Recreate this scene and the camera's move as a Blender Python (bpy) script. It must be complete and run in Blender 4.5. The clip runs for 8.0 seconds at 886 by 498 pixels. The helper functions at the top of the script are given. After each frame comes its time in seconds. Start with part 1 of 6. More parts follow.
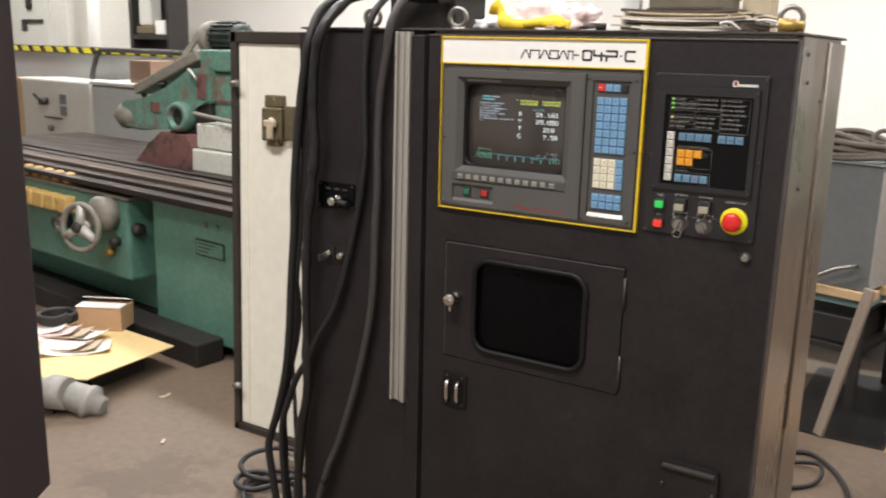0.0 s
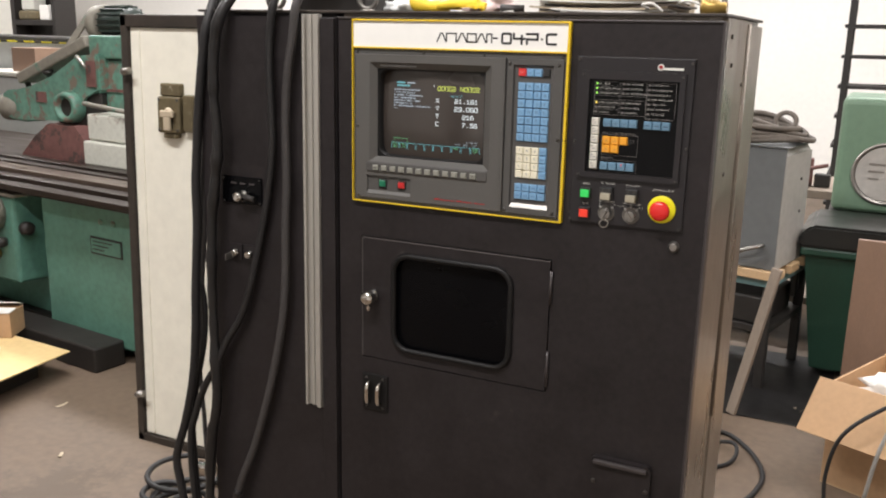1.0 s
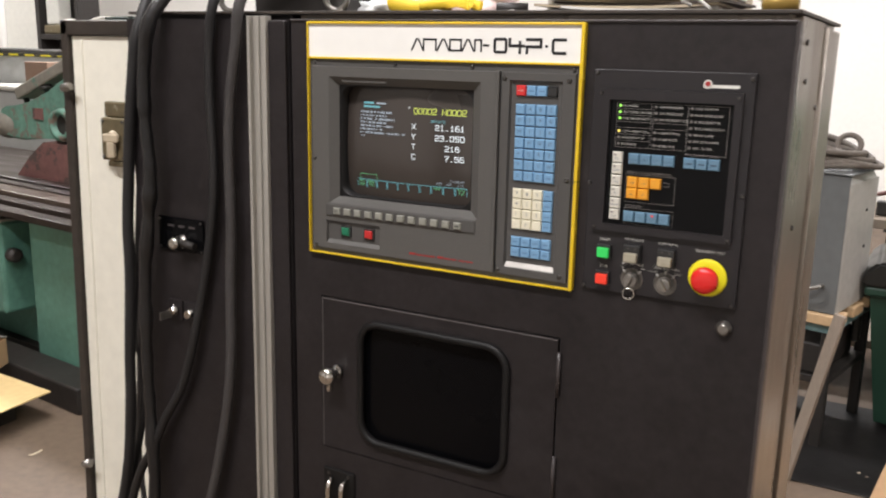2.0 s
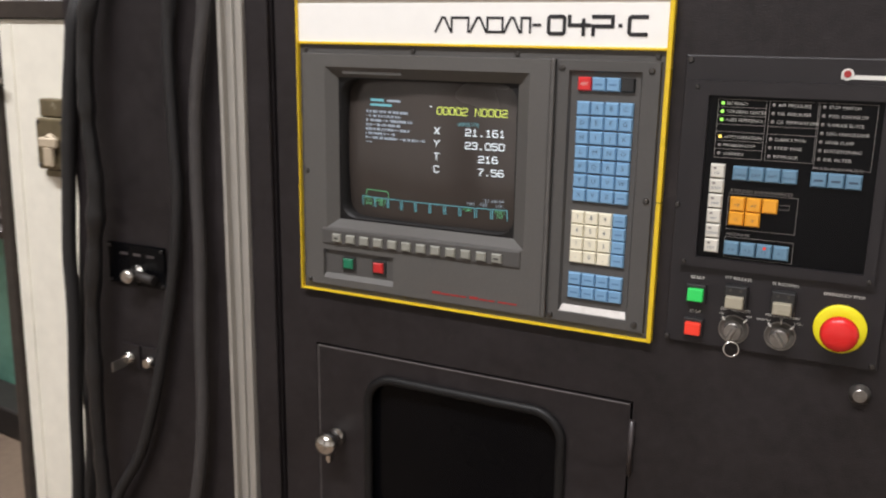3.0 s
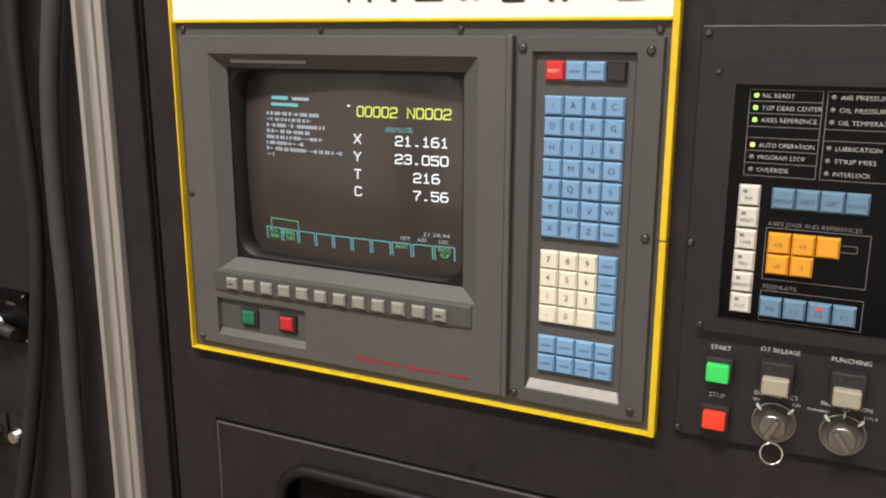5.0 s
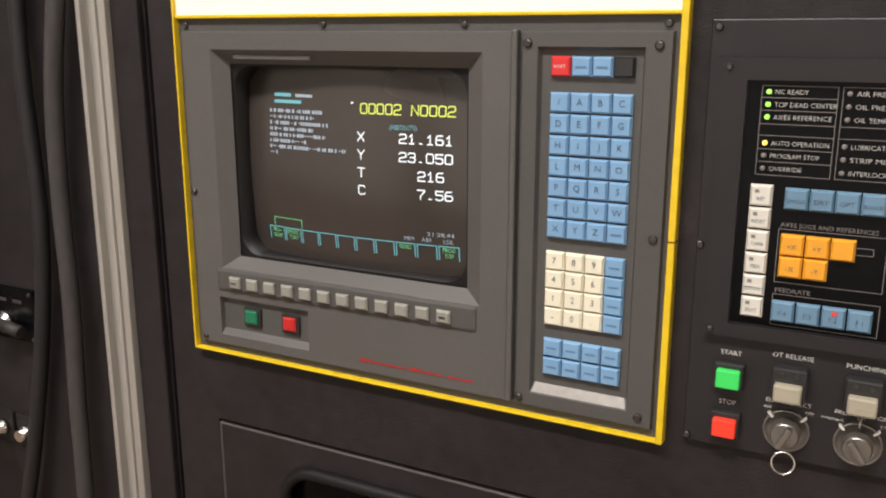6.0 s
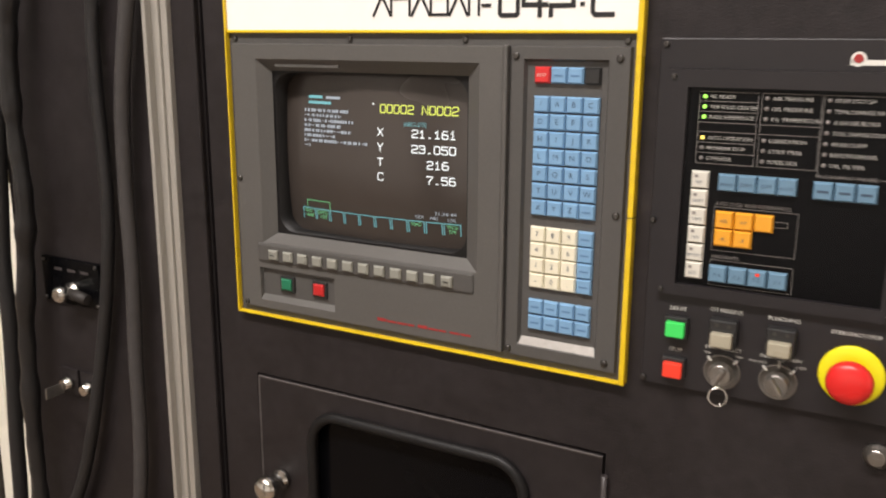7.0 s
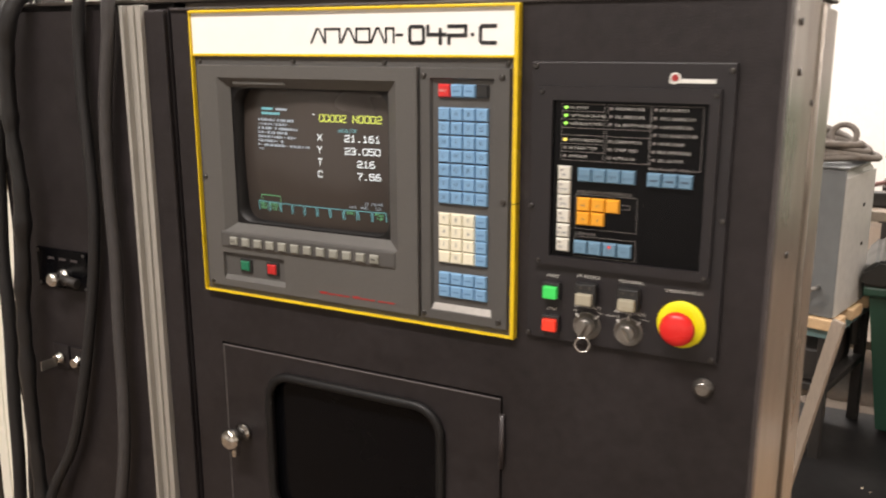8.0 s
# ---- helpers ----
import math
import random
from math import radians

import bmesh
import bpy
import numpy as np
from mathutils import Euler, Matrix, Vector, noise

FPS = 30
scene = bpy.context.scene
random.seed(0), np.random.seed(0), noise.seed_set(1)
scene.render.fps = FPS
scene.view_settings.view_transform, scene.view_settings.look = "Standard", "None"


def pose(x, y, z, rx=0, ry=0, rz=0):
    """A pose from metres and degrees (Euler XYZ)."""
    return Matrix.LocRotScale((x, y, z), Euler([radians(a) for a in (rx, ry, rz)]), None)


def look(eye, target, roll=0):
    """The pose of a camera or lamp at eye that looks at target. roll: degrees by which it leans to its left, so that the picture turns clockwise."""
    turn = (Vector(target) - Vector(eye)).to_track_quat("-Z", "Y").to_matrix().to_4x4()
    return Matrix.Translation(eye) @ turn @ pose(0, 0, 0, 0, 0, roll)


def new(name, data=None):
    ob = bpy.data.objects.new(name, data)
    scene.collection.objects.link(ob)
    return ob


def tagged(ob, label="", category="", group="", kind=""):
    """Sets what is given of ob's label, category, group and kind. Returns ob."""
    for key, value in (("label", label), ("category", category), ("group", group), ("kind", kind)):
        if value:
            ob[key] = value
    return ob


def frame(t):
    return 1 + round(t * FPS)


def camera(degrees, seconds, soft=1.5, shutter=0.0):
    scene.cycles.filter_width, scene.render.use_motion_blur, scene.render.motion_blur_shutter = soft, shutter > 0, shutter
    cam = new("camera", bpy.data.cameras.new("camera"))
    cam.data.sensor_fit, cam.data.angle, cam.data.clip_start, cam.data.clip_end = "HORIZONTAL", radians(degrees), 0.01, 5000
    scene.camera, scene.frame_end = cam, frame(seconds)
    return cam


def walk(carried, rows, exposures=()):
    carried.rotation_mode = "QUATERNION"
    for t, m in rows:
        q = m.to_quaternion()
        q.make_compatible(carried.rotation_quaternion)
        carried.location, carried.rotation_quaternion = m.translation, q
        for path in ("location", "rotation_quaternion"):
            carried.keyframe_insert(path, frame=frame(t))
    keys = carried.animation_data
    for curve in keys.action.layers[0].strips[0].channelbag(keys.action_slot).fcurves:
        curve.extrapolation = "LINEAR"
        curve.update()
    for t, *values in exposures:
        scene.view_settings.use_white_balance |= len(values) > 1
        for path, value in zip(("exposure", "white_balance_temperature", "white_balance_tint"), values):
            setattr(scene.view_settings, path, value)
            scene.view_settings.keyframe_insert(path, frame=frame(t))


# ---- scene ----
cam = camera(53.6, 8.0, soft=2.0, shutter=0.5)
S = 1.1  # metres to one unit of the plan below
PATH = [
    (0, (-0.005, -0.02, 1.701), (-1.033, 1.636, 1.254), 1.4),
    (0.5, (-0.041, -0.009, 1.71), (-0.958, 1.709, 1.252), 1.5),
    (1, (-0.08, 0.062, 1.696), (-0.92, 1.814, 1.223), 1.2),
    (1.5, (-0.116, 0.252, 1.683), (-0.996, 1.987, 1.219), 0.7),
    (1.7, (-0.133, 0.37, 1.684), (-1.059, 2.088, 1.244), 1.2),
    (2.8, (-0.381, 0.722, 1.681), (-1.276, 2.45, 1.219), 1.0),
    (3, (-0.423, 0.757, 1.675), (-1.263, 2.511, 1.209), 0.9),
    (3.5, (-0.459, 0.839, 1.665), (-1.242, 2.619, 1.197), 0.1),
    (4, (-0.475, 0.954, 1.664), (-1.285, 2.72, 1.188), -0.5),
    (4.5, (-0.49, 1.031, 1.657), (-1.324, 2.786, 1.183), 0.0),
    (6, (-0.484, 1.095, 1.652), (-1.376, 2.82, 1.174), 0.0),
    (6.5, (-0.454, 1.054, 1.646), (-1.381, 2.765, 1.183), 0.6),
    (7, (-0.391, 0.958, 1.66), (-1.329, 2.663, 1.194), 0.3),
    (7.5, (-0.315, 0.873, 1.673), (-1.236, 2.583, 1.196), 0.1),
    (8, (-0.222, 0.809, 1.682), (-1.132, 2.531, 1.226), -0.1),
]

walk(cam, [(t, look(eye, target, roll)) for t, eye, target, roll in PATH],
     exposures=[(0.0, 0.02, 6500, 10), (1.5, 0.04, 6450, 11), (3.0, 0.05, 6320, 12), (3.5, 0.13, 6120, 12), (4.3, 0.26, 6560, 11), (6.5, 0.28, 6780, 13), (8.0, 0.27, 6950, 13)])

# ---- light: rows of ceiling tubes in a closed hall ----
world = bpy.data.worlds.new("world")
scene.world = world
world.use_nodes = True
world.node_tree.nodes["Background"].inputs[0].default_value = (0.9, 0.95, 1.0, 1)
world.node_tree.nodes["Background"].inputs[1].default_value = 0.1


def tube_lamp(x, y, z, along, across, watts):
    data = bpy.data.lights.new("ceiling_lamp", "AREA")
    data.shape, data.size, data.size_y, data.energy = "RECTANGLE", along * S, across * S, watts
    data.color = (1.0, 0.972, 0.96)
    ob = new("ceiling_lamp", data)
    ob.matrix_basis = pose(x * S, y * S, z * S)
    return ob


# no lamp is in view; the left-back ones are added to brighten that side
LAMPS = [(-0.95, -0.15, 3.9, 190), (1.4, 2.6, 3.9, 125), (-3.0, 1.9, 3.9, 170),
         (-5.2, 4.6, 3.9, 260), (-0.6, 6.8, 3.9, 310), (3.2, 5.6, 3.9, 120), (-6.8, 7.6, 3.9, 190), (-9.6, 5.2, 3.9, 170)]
for lx, ly, lz, lw in LAMPS:
    tube_lamp(lx, ly, lz, 2.4, 0.35, lw)


# ---- materials ----
def mat(name, color, rough=0.5, metal=0.0, vary=0.15, grain=40.0, blotch=3.0, bump=0.0, bump_scale=200.0,
        wear=None, wear_at=0.62, wear_scale=9.0, coat=0.0, emit=None, power=0.0, spec=0.5, per_object=0.0, stretch=None):
    m = bpy.data.materials.new(name)
    m.use_nodes = True
    nt = m.node_tree
    bsdf = nt.nodes["Principled BSDF"]
    L = nt.links.new

    def node(kind, **values):
        n = nt.nodes.new(kind)
        for key, value in values.items():
            n.inputs[key].default_value = value
        return n

    tex = node("ShaderNodeTexCoord")
    src = tex.outputs["Object"]
    if stretch:
        mp = node("ShaderNodeMapping", Scale=stretch)
        L(src, mp.inputs["Vector"])
        src = mp.outputs["Vector"]
    fine = node("ShaderNodeTexNoise", Scale=grain, Detail=5.0)
    broad = node("ShaderNodeTexNoise", Scale=blotch, Detail=4.0, Roughness=0.65)
    L(src, fine.inputs["Vector"]), L(src, broad.inputs["Vector"])
    both = nt.nodes.new("ShaderNodeMath")
    both.operation = "ADD"
    L(fine.outputs[0], both.inputs[0]), L(broad.outputs[0], both.inputs[1])
    value = both.outputs[0]
    if per_object:
        info = nt.nodes.new("ShaderNodeObjectInfo")
        mul = nt.nodes.new("ShaderNodeMath")
        mul.operation, mul.inputs[1].default_value = "MULTIPLY_ADD", per_object
        L(info.outputs["Random"], mul.inputs[0]), L(value, mul.inputs[2])
        value = mul.outputs[0]
    ramp = node("ShaderNodeMapRange", **{"From Min": 0.6, "From Max": 1.4, "To Min": 1 - vary, "To Max": 1 + vary})
    L(value, ramp.inputs["Value"])
    tint = nt.nodes.new("ShaderNodeVectorMath")
    tint.operation = "SCALE"
    tint.inputs[0].default_value = color
    L(ramp.outputs[0], tint.inputs["Scale"])
    out = tint.outputs[0]
    if wear:
        patch = node("ShaderNodeTexNoise", Scale=wear_scale, Detail=8.0, Roughness=0.7)
        L(src, patch.inputs["Vector"])
        cut = node("ShaderNodeMapRange", **{"From Min": wear_at, "From Max": wear_at + 0.05})
        L(patch.outputs[0], cut.inputs["Value"])
        mix = nt.nodes.new("ShaderNodeMix")
        mix.data_type = "RGBA"
        L(cut.outputs[0], mix.inputs[0]), L(out, mix.inputs[6])
        mix.inputs[7].default_value = (*wear, 1)
        out = mix.outputs[2]
    L(out, bsdf.inputs["Base Color"])
    gloss = node("ShaderNodeMapRange", **{"From Min": 0.3, "From Max": 0.7, "To Min": max(rough - 0.1, 0.03), "To Max": min(rough + 0.1, 1)})
    L(broad.outputs[0], gloss.inputs["Value"])
    L(gloss.outputs[0], bsdf.inputs["Roughness"])
    bsdf.inputs["Metallic"].default_value = metal
    bsdf.inputs["Coat Weight"].default_value = coat
    bsdf.inputs["Specular IOR Level"].default_value = spec
    if emit:
        bsdf.inputs["Emission Color"].default_value = (*emit, 1)
        bsdf.inputs["Emission Strength"].default_value = power
    if bump:
        relief = node("ShaderNodeTexNoise", Scale=bump_scale, Detail=3.0)
        L(src, relief.inputs["Vector"])
        b = node("ShaderNodeBump", Strength=bump, Distance=0.002)
        L(relief.outputs[0], b.inputs["Height"])
        L(b.outputs[0], bsdf.inputs["Normal"])
    return m


PANEL = mat("panel_paint", (0.0178, 0.0147, 0.0152), 0.46, vary=0.42, grain=70, blotch=6, bump=0.25, bump_scale=700, wear=(0.034, 0.028, 0.027), wear_at=0.66, wear_scale=11, spec=0.3)
PANEL_EDGE = mat("panel_edge", (0.045, 0.038, 0.038), 0.4, bump=0.1)
OPPANEL = mat("operator_plate", (0.0165, 0.0145, 0.0160), 0.42, vary=0.15, bump=0.1, bump_scale=900, spec=0.4)
# paler panel colour that paints the highlight on the hatch's edges
EDGE_GLINT = mat("edge_glint", (0.085, 0.076, 0.074), 0.4, vary=0.3, grain=60)
GAP = mat("dark_gap", (0.006, 0.006, 0.006), 0.8, vary=0.1)
SIDE = mat("grey_side_paint", (0.170, 0.140, 0.110), 0.34, metal=0.3, vary=0.22, grain=25, blotch=2.2, bump=0.1, bump_scale=300, wear=(0.14, 0.112, 0.088), wear_at=0.64, wear_scale=3, stretch=(2, 2, 0.7))
BEZEL = mat("grey_plastic", (0.090, 0.086, 0.080), 0.45, vary=0.08, grain=300, bump=0.12, bump_scale=900)
BEZEL_DARK = mat("grey_plastic_dark", (0.072, 0.069, 0.065), 0.5, vary=0.08, grain=300, bump=0.1, bump_scale=900)
YELLOW = mat("yellow_paint", (0.72, 0.50, 0.016), 0.3, vary=0.12, grain=80, wear=(0.3, 0.22, 0.05), wear_at=0.7, wear_scale=25)
SIGN = mat("white_sign", (0.85, 0.84, 0.80), 0.35, vary=0.03)
INK = mat("black_ink", (0.012, 0.012, 0.014), 0.4, vary=0.05)
GLASS = mat("tube_glass", (0.046, 0.038, 0.033), 0.2, vary=0.05, spec=0.6)
HATCH_GLASS = mat("hatch_glass", (0.0025, 0.0025, 0.003), 0.2, vary=0.05, spec=0.12)
RUBBER = mat("black_rubber", (0.007, 0.0065, 0.0065), 0.5, vary=0.15, bump=0.05, spec=0.3)
KEY_BLUE = mat("blue_key", (0.175, 0.335, 0.52), 0.4, vary=0.08, per_object=0.15)
KEY_FILM = mat("blue_film_key", (0.12, 0.225, 0.32), 0.4, vary=0.1, per_object=0.2)
KEY_CREAM = mat("cream_key", (0.74, 0.70, 0.55), 0.42, vary=0.06, per_object=0.1)
KEY_RED = mat("red_key", (0.62, 0.03, 0.03), 0.4, vary=0.06)
KEY_BLACK = mat("black_key", (0.02, 0.02, 0.02), 0.4, vary=0.06)
KEY_GREY = mat("grey_key", (0.25, 0.25, 0.215), 0.45, vary=0.06, per_object=0.1)
KEY_WHITE = mat("white_key", (0.62, 0.60, 0.53), 0.42, vary=0.06, per_object=0.1)
KEY_ORANGE = mat("orange_key", (0.75, 0.33, 0.025), 0.42, vary=0.06, per_object=0.1)
GREEN_BTN = mat("green_button", (0.01, 0.16, 0.08), 0.35, vary=0.05)
RED_BTN = mat("red_button", (0.5, 0.02, 0.02), 0.35, vary=0.05)
GREEN_LIT = mat("green_lit_button", (0.03, 0.5, 0.1), 0.35, vary=0.05, emit=(0.03, 0.9, 0.12), power=0.18)
RED_LIT = mat("red_lit_button", (0.7, 0.04, 0.02), 0.35, vary=0.05, emit=(1.0, 0.06, 0.03), power=0.2)
LENS = mat("smoky_lens", (0.36, 0.33, 0.25), 0.3, vary=0.06)
ESTOP_Y = mat("stop_yellow", (0.80, 0.72, 0.01), 0.45, vary=0.05)
ESTOP_R = mat("stop_red", (0.68, 0.02, 0.018), 0.33, vary=0.06)
CHROME = mat("worn_chrome", (0.62, 0.60, 0.56), 0.2, metal=1.0, vary=0.12, grain=120)
STEEL = mat("dull_steel", (0.30, 0.285, 0.265), 0.38, metal=0.9, vary=0.15, grain=150, bump=0.05)
ALU = mat("aluminium_channel", (0.42, 0.40, 0.36), 0.42, metal=0.45, vary=0.12, stretch=(8, 8, 0.5))
SCREW = mat("screw_steel", (0.10, 0.095, 0.09), 0.35, metal=0.9, vary=0.1)
PRINT = mat("white_print", (0.72, 0.71, 0.66), 0.5, vary=0.04)
PRINT_MID = mat("soft_print", (0.46, 0.45, 0.42), 0.5, vary=0.04)
PRINT_DIM = mat("grey_print", (0.19, 0.175, 0.165), 0.5, vary=0.04)
PRINT_DARK = mat("dark_print", (0.045, 0.075, 0.12), 0.5, vary=0.04)
PRINT_BLUE = mat("blue_print", (0.09, 0.19, 0.34), 0.5, vary=0.04)
PRINT_RED = mat("red_print", (0.34, 0.025, 0.025), 0.5, vary=0.04)
GLOW_W = mat("glow_white", (0.1, 0.1, 0.1), 0.5, emit=(0.85, 0.92, 0.95), power=1.0)
GLOW_DIM = mat("glow_pale", (0.1, 0.1, 0.1), 0.5, emit=(0.45, 0.55, 0.66), power=0.6)
GLOW_Y = mat("glow_yellow", (0.1, 0.1, 0.1), 0.5, emit=(0.78, 0.9, 0.06), power=0.9)
GLOW_G = mat("glow_green", (0.1, 0.1, 0.1), 0.5, emit=(0.1, 0.72, 0.25), power=0.7)
GLOW_C = mat("glow_cyan", (0.1, 0.1, 0.1), 0.5, emit=(0.08, 0.52, 0.6), power=0.7)
LED_G = mat("led_green", (0.1, 0.3, 0.05), 0.4, emit=(0.4, 1.0, 0.12), power=1.2)
LED_Y = mat("led_amber", (0.4, 0.3, 0.05), 0.4, emit=(1.0, 0.75, 0.15), power=1.3)
LED_OFF = mat("led_off", (0.2, 0.18, 0.17), 0.4)
CABLE = mat("black_cable", (0.012, 0.011, 0.011), 0.62, vary=0.2, grain=60, bump=0.2, bump_scale=120)
HOSE = mat("grey_hose", (0.046, 0.042, 0.041), 0.6, vary=0.15, grain=60)
TAPE = mat("wrapped_tape", (0.012, 0.0112, 0.0112), 0.42, vary=0.3, grain=40, bump=0.7, bump_scale=60)
DOORWHITE = mat("cream_white_paint", (0.86, 0.83, 0.72), 0.45, vary=0.07, grain=30, blotch=1.5, wear=(0.5, 0.45, 0.35), wear_at=0.72, wear_scale=6)
DOOREDGE = mat("brown_black_edge", (0.035, 0.027, 0.021), 0.6, vary=0.3, bump=0.2)
PATINA = mat("tarnished_brass", (0.16, 0.13, 0.075), 0.45, metal=0.4, vary=0.25, wear=(0.35, 0.32, 0.24), wear_at=0.6, wear_scale=40)
CONCRETE = mat("concrete_floor", (0.138, 0.100, 0.071), 0.62, vary=0.22, grain=25, blotch=1.1, bump=0.15, bump_scale=60, wear=(0.108, 0.080, 0.058), wear_at=0.55, wear_scale=1.6, spec=0.35)
WALLPAINT = mat("white_wall", (0.82, 0.80, 0.76), 0.7, vary=0.05, grain=20, blotch=0.8)
CEIL = mat("ceiling_paint", (0.6, 0.58, 0.55), 0.8, vary=0.06)
GREEN = mat("machine_green", (0.085, 0.195, 0.150), 0.42, vary=0.25, grain=30, blotch=3, wear=(0.05, 0.09, 0.07), wear_at=0.64, wear_scale=5, bump=0.05)
GREEN_OLD = mat("worn_machine_green", (0.095, 0.205, 0.155), 0.5, vary=0.4, grain=30, blotch=5, wear=(0.15, 0.11, 0.085), wear_at=0.52, wear_scale=7, bump=0.15)
DUSTY = mat("dusty_grey_green", (0.18, 0.165, 0.135), 0.65, vary=0.25, grain=30, blotch=6, wear=(0.09, 0.16, 0.12), wear_at=0.6, wear_scale=8)
PALEGREEN = mat("pale_green_enamel", (0.135, 0.215, 0.145), 0.42, vary=0.1, grain=30, blotch=2, wear=(0.15, 0.2, 0.14), wear_at=0.66)
RED_OLD = mat("worn_red_iron", (0.15, 0.068, 0.060), 0.6, vary=0.3, grain=30, wear=(0.06, 0.04, 0.035), wear_at=0.55)
IRON = mat("oily_iron", (0.026, 0.018, 0.013), 0.4, metal=0.5, vary=0.35, grain=40, stretch=(0.5, 4, 4))
RAIL = mat("rail_steel", (0.075, 0.054, 0.040), 0.35, metal=0.4, vary=0.3, stretch=(0.4, 6, 6))
BLACKIRON = mat("black_iron", (0.018, 0.015, 0.013), 0.55, vary=0.3)
MOTOR = mat("motor_green", (0.018, 0.029, 0.024), 0.5, vary=0.2)
CHIPPED = mat("chipped_white", (0.52, 0.52, 0.46), 0.55, vary=0.15, wear=(0.16, 0.08, 0.05), wear_at=0.6, wear_scale=7)
OFFWHITE = mat("offwhite_enamel", (0.55, 0.54, 0.49), 0.5, vary=0.08, grain=20, blotch=1.2)
PALE = mat("pale_grey_enamel", (0.42, 0.43, 0.42), 0.5, vary=0.08, grain=20, blotch=1.2)
HAZ_Y = mat("hazard_yellow", (0.75, 0.66, 0.03), 0.5, vary=0.08)
BROWN = mat("brown_board", (0.20, 0.125, 0.085), 0.65, vary=0.12, grain=60, stretch=(5, 5, 0.7))
CARD = mat("cardboard", (0.46, 0.29, 0.16), 0.8, vary=0.1, grain=50, blotch=4, bump=0.08, bump_scale=40, wear=(0.36, 0.22, 0.12), wear_at=0.66)
CARD_IN = mat("cardboard_inside", (0.52, 0.35, 0.20), 0.8, vary=0.1, grain=50)
CARD_Y = mat("yellow_card", (0.68, 0.50, 0.24), 0.75, vary=0.1, grain=30, blotch=3)
PAPER = mat("paper", (0.72, 0.70, 0.66), 0.7, vary=0.12, per_object=0.2)
PAPER_DIRTY = mat("yellowed_paper", (0.42, 0.35, 0.25), 0.7, vary=0.25, per_object=0.3)
FOLDER = mat("dark_folder", (0.06, 0.045, 0.035), 0.5, vary=0.2)
FOLDER_GREEN = mat("drab_folder", (0.13, 0.11, 0.075), 0.6, vary=0.2)
GLOVE = mat("yellow_glove", (0.75, 0.52, 0.03), 0.7, vary=0.15, grain=60, bump=0.3, bump_scale=100)
FILM = mat("plastic_film", (0.78, 0.62, 0.60), 0.35, vary=0.25, blotch=20, wear=(0.6, 0.15, 0.2), wear_at=0.68, wear_scale=20)
CLEARPL = mat("cloudy_plastic", (0.62, 0.63, 0.62), 0.35, vary=0.1)
BLUEGREY = mat("blue_grey_paint", (0.115, 0.120, 0.120), 0.45, vary=0.12, grain=25, blotch=2, wear=(0.3, 0.3, 0.28), wear_at=0.68, wear_scale=4)
GALV = mat("galvanised_side", (0.42, 0.40, 0.37), 0.45, metal=0.3, vary=0.15, grain=25, blotch=4)
WOOD = mat("raw_wood", (0.50, 0.34, 0.19), 0.65, vary=0.2, grain=40, blotch=3, stretch=(1, 8, 8))
WOOD_GREY = mat("weathered_wood", (0.23, 0.185, 0.145), 0.7, vary=0.2, grain=40, blotch=3, stretch=(8, 8, 0.8))
WOOD_BROWN = mat("red_brown_wood", (0.24, 0.10, 0.05), 0.6, vary=0.2, stretch=(6, 6, 1))
ROPE = mat("grey_brown_hose", (0.10, 0.083, 0.068), 0.7, vary=0.3, grain=60, bump=0.3, bump_scale=150)
TEAL = mat("pale_blue_paint", (0.16, 0.27, 0.28), 0.5, vary=0.15)
BIN_GREEN = mat("bin_green", (0.012, 0.045, 0.028), 0.45, vary=0.15, grain=80)
BIN_BLACK = mat("bin_black", (0.012, 0.013, 0.012), 0.35, vary=0.15)
DARKPOST = mat("dark_guard_paint", (0.024, 0.017, 0.019), 0.5, vary=0.15)
BRASS = mat("brass_body", (0.35, 0.23, 0.06), 0.4, metal=0.6, vary=0.15)
AMBER = mat("amber_parts", (0.55, 0.36, 0.12), 0.45, vary=0.3, blotch=18)
GREYTOOL = mat("grey_cast_tool", (0.26, 0.25, 0.23), 0.5, vary=0.2)

# ---- builders ----
BASE = {}


def thing(name, base, label, category, group="", kind=""):
    ob = new(name)
    ob.empty_display_size = 0.1
    ob.location = Vector(base) * S
    BASE[ob.name] = Vector(base)
    return tagged(ob, label, category, group, kind)


def finish(name, bm, material, base):
    bmesh.ops.translate(bm, vec=-base, verts=bm.verts)
    bmesh.ops.scale(bm, vec=(S, S, S), verts=bm.verts)
    bmesh.ops.recalc_face_normals(bm, faces=bm.faces)
    me = bpy.data.meshes.new(name)
    bm.to_mesh(me)
    bm.free()
    me.materials.append(material)
    return new(name, me)


def part(name, bm, material, parent, label=""):
    base = BASE[parent.name]
    ob = finish(name, bm, material, base)
    ob.parent = parent
    BASE[ob.name] = base
    return tagged(ob, label)


def solo(name, bm, material, base, label, category, group="", kind=""):
    base = Vector(base)
    ob = finish(name, bm, material, base)
    ob.location = base * S
    BASE[ob.name] = base
    return tagged(ob, label, category, group, kind)


def box(bm, x0, x1, y0, y1, z0, z1, bevel=0.0, segments=2):
    m = Matrix.Translation(((x0 + x1) / 2, (y0 + y1) / 2, (z0 + z1) / 2)) @ Matrix.Diagonal((abs(x1 - x0), abs(y1 - y0), abs(z1 - z0), 1))
    made = bmesh.ops.create_cube(bm, size=1, matrix=m)["verts"]
    if bevel:
        edges = list({e for v in made for e in v.link_edges})
        bmesh.ops.bevel(bm, geom=edges, offset=bevel, segments=segments, profile=0.5, affect="EDGES")
    return bm


def cube(*a, **k):
    return box(bmesh.new(), *a, **k)


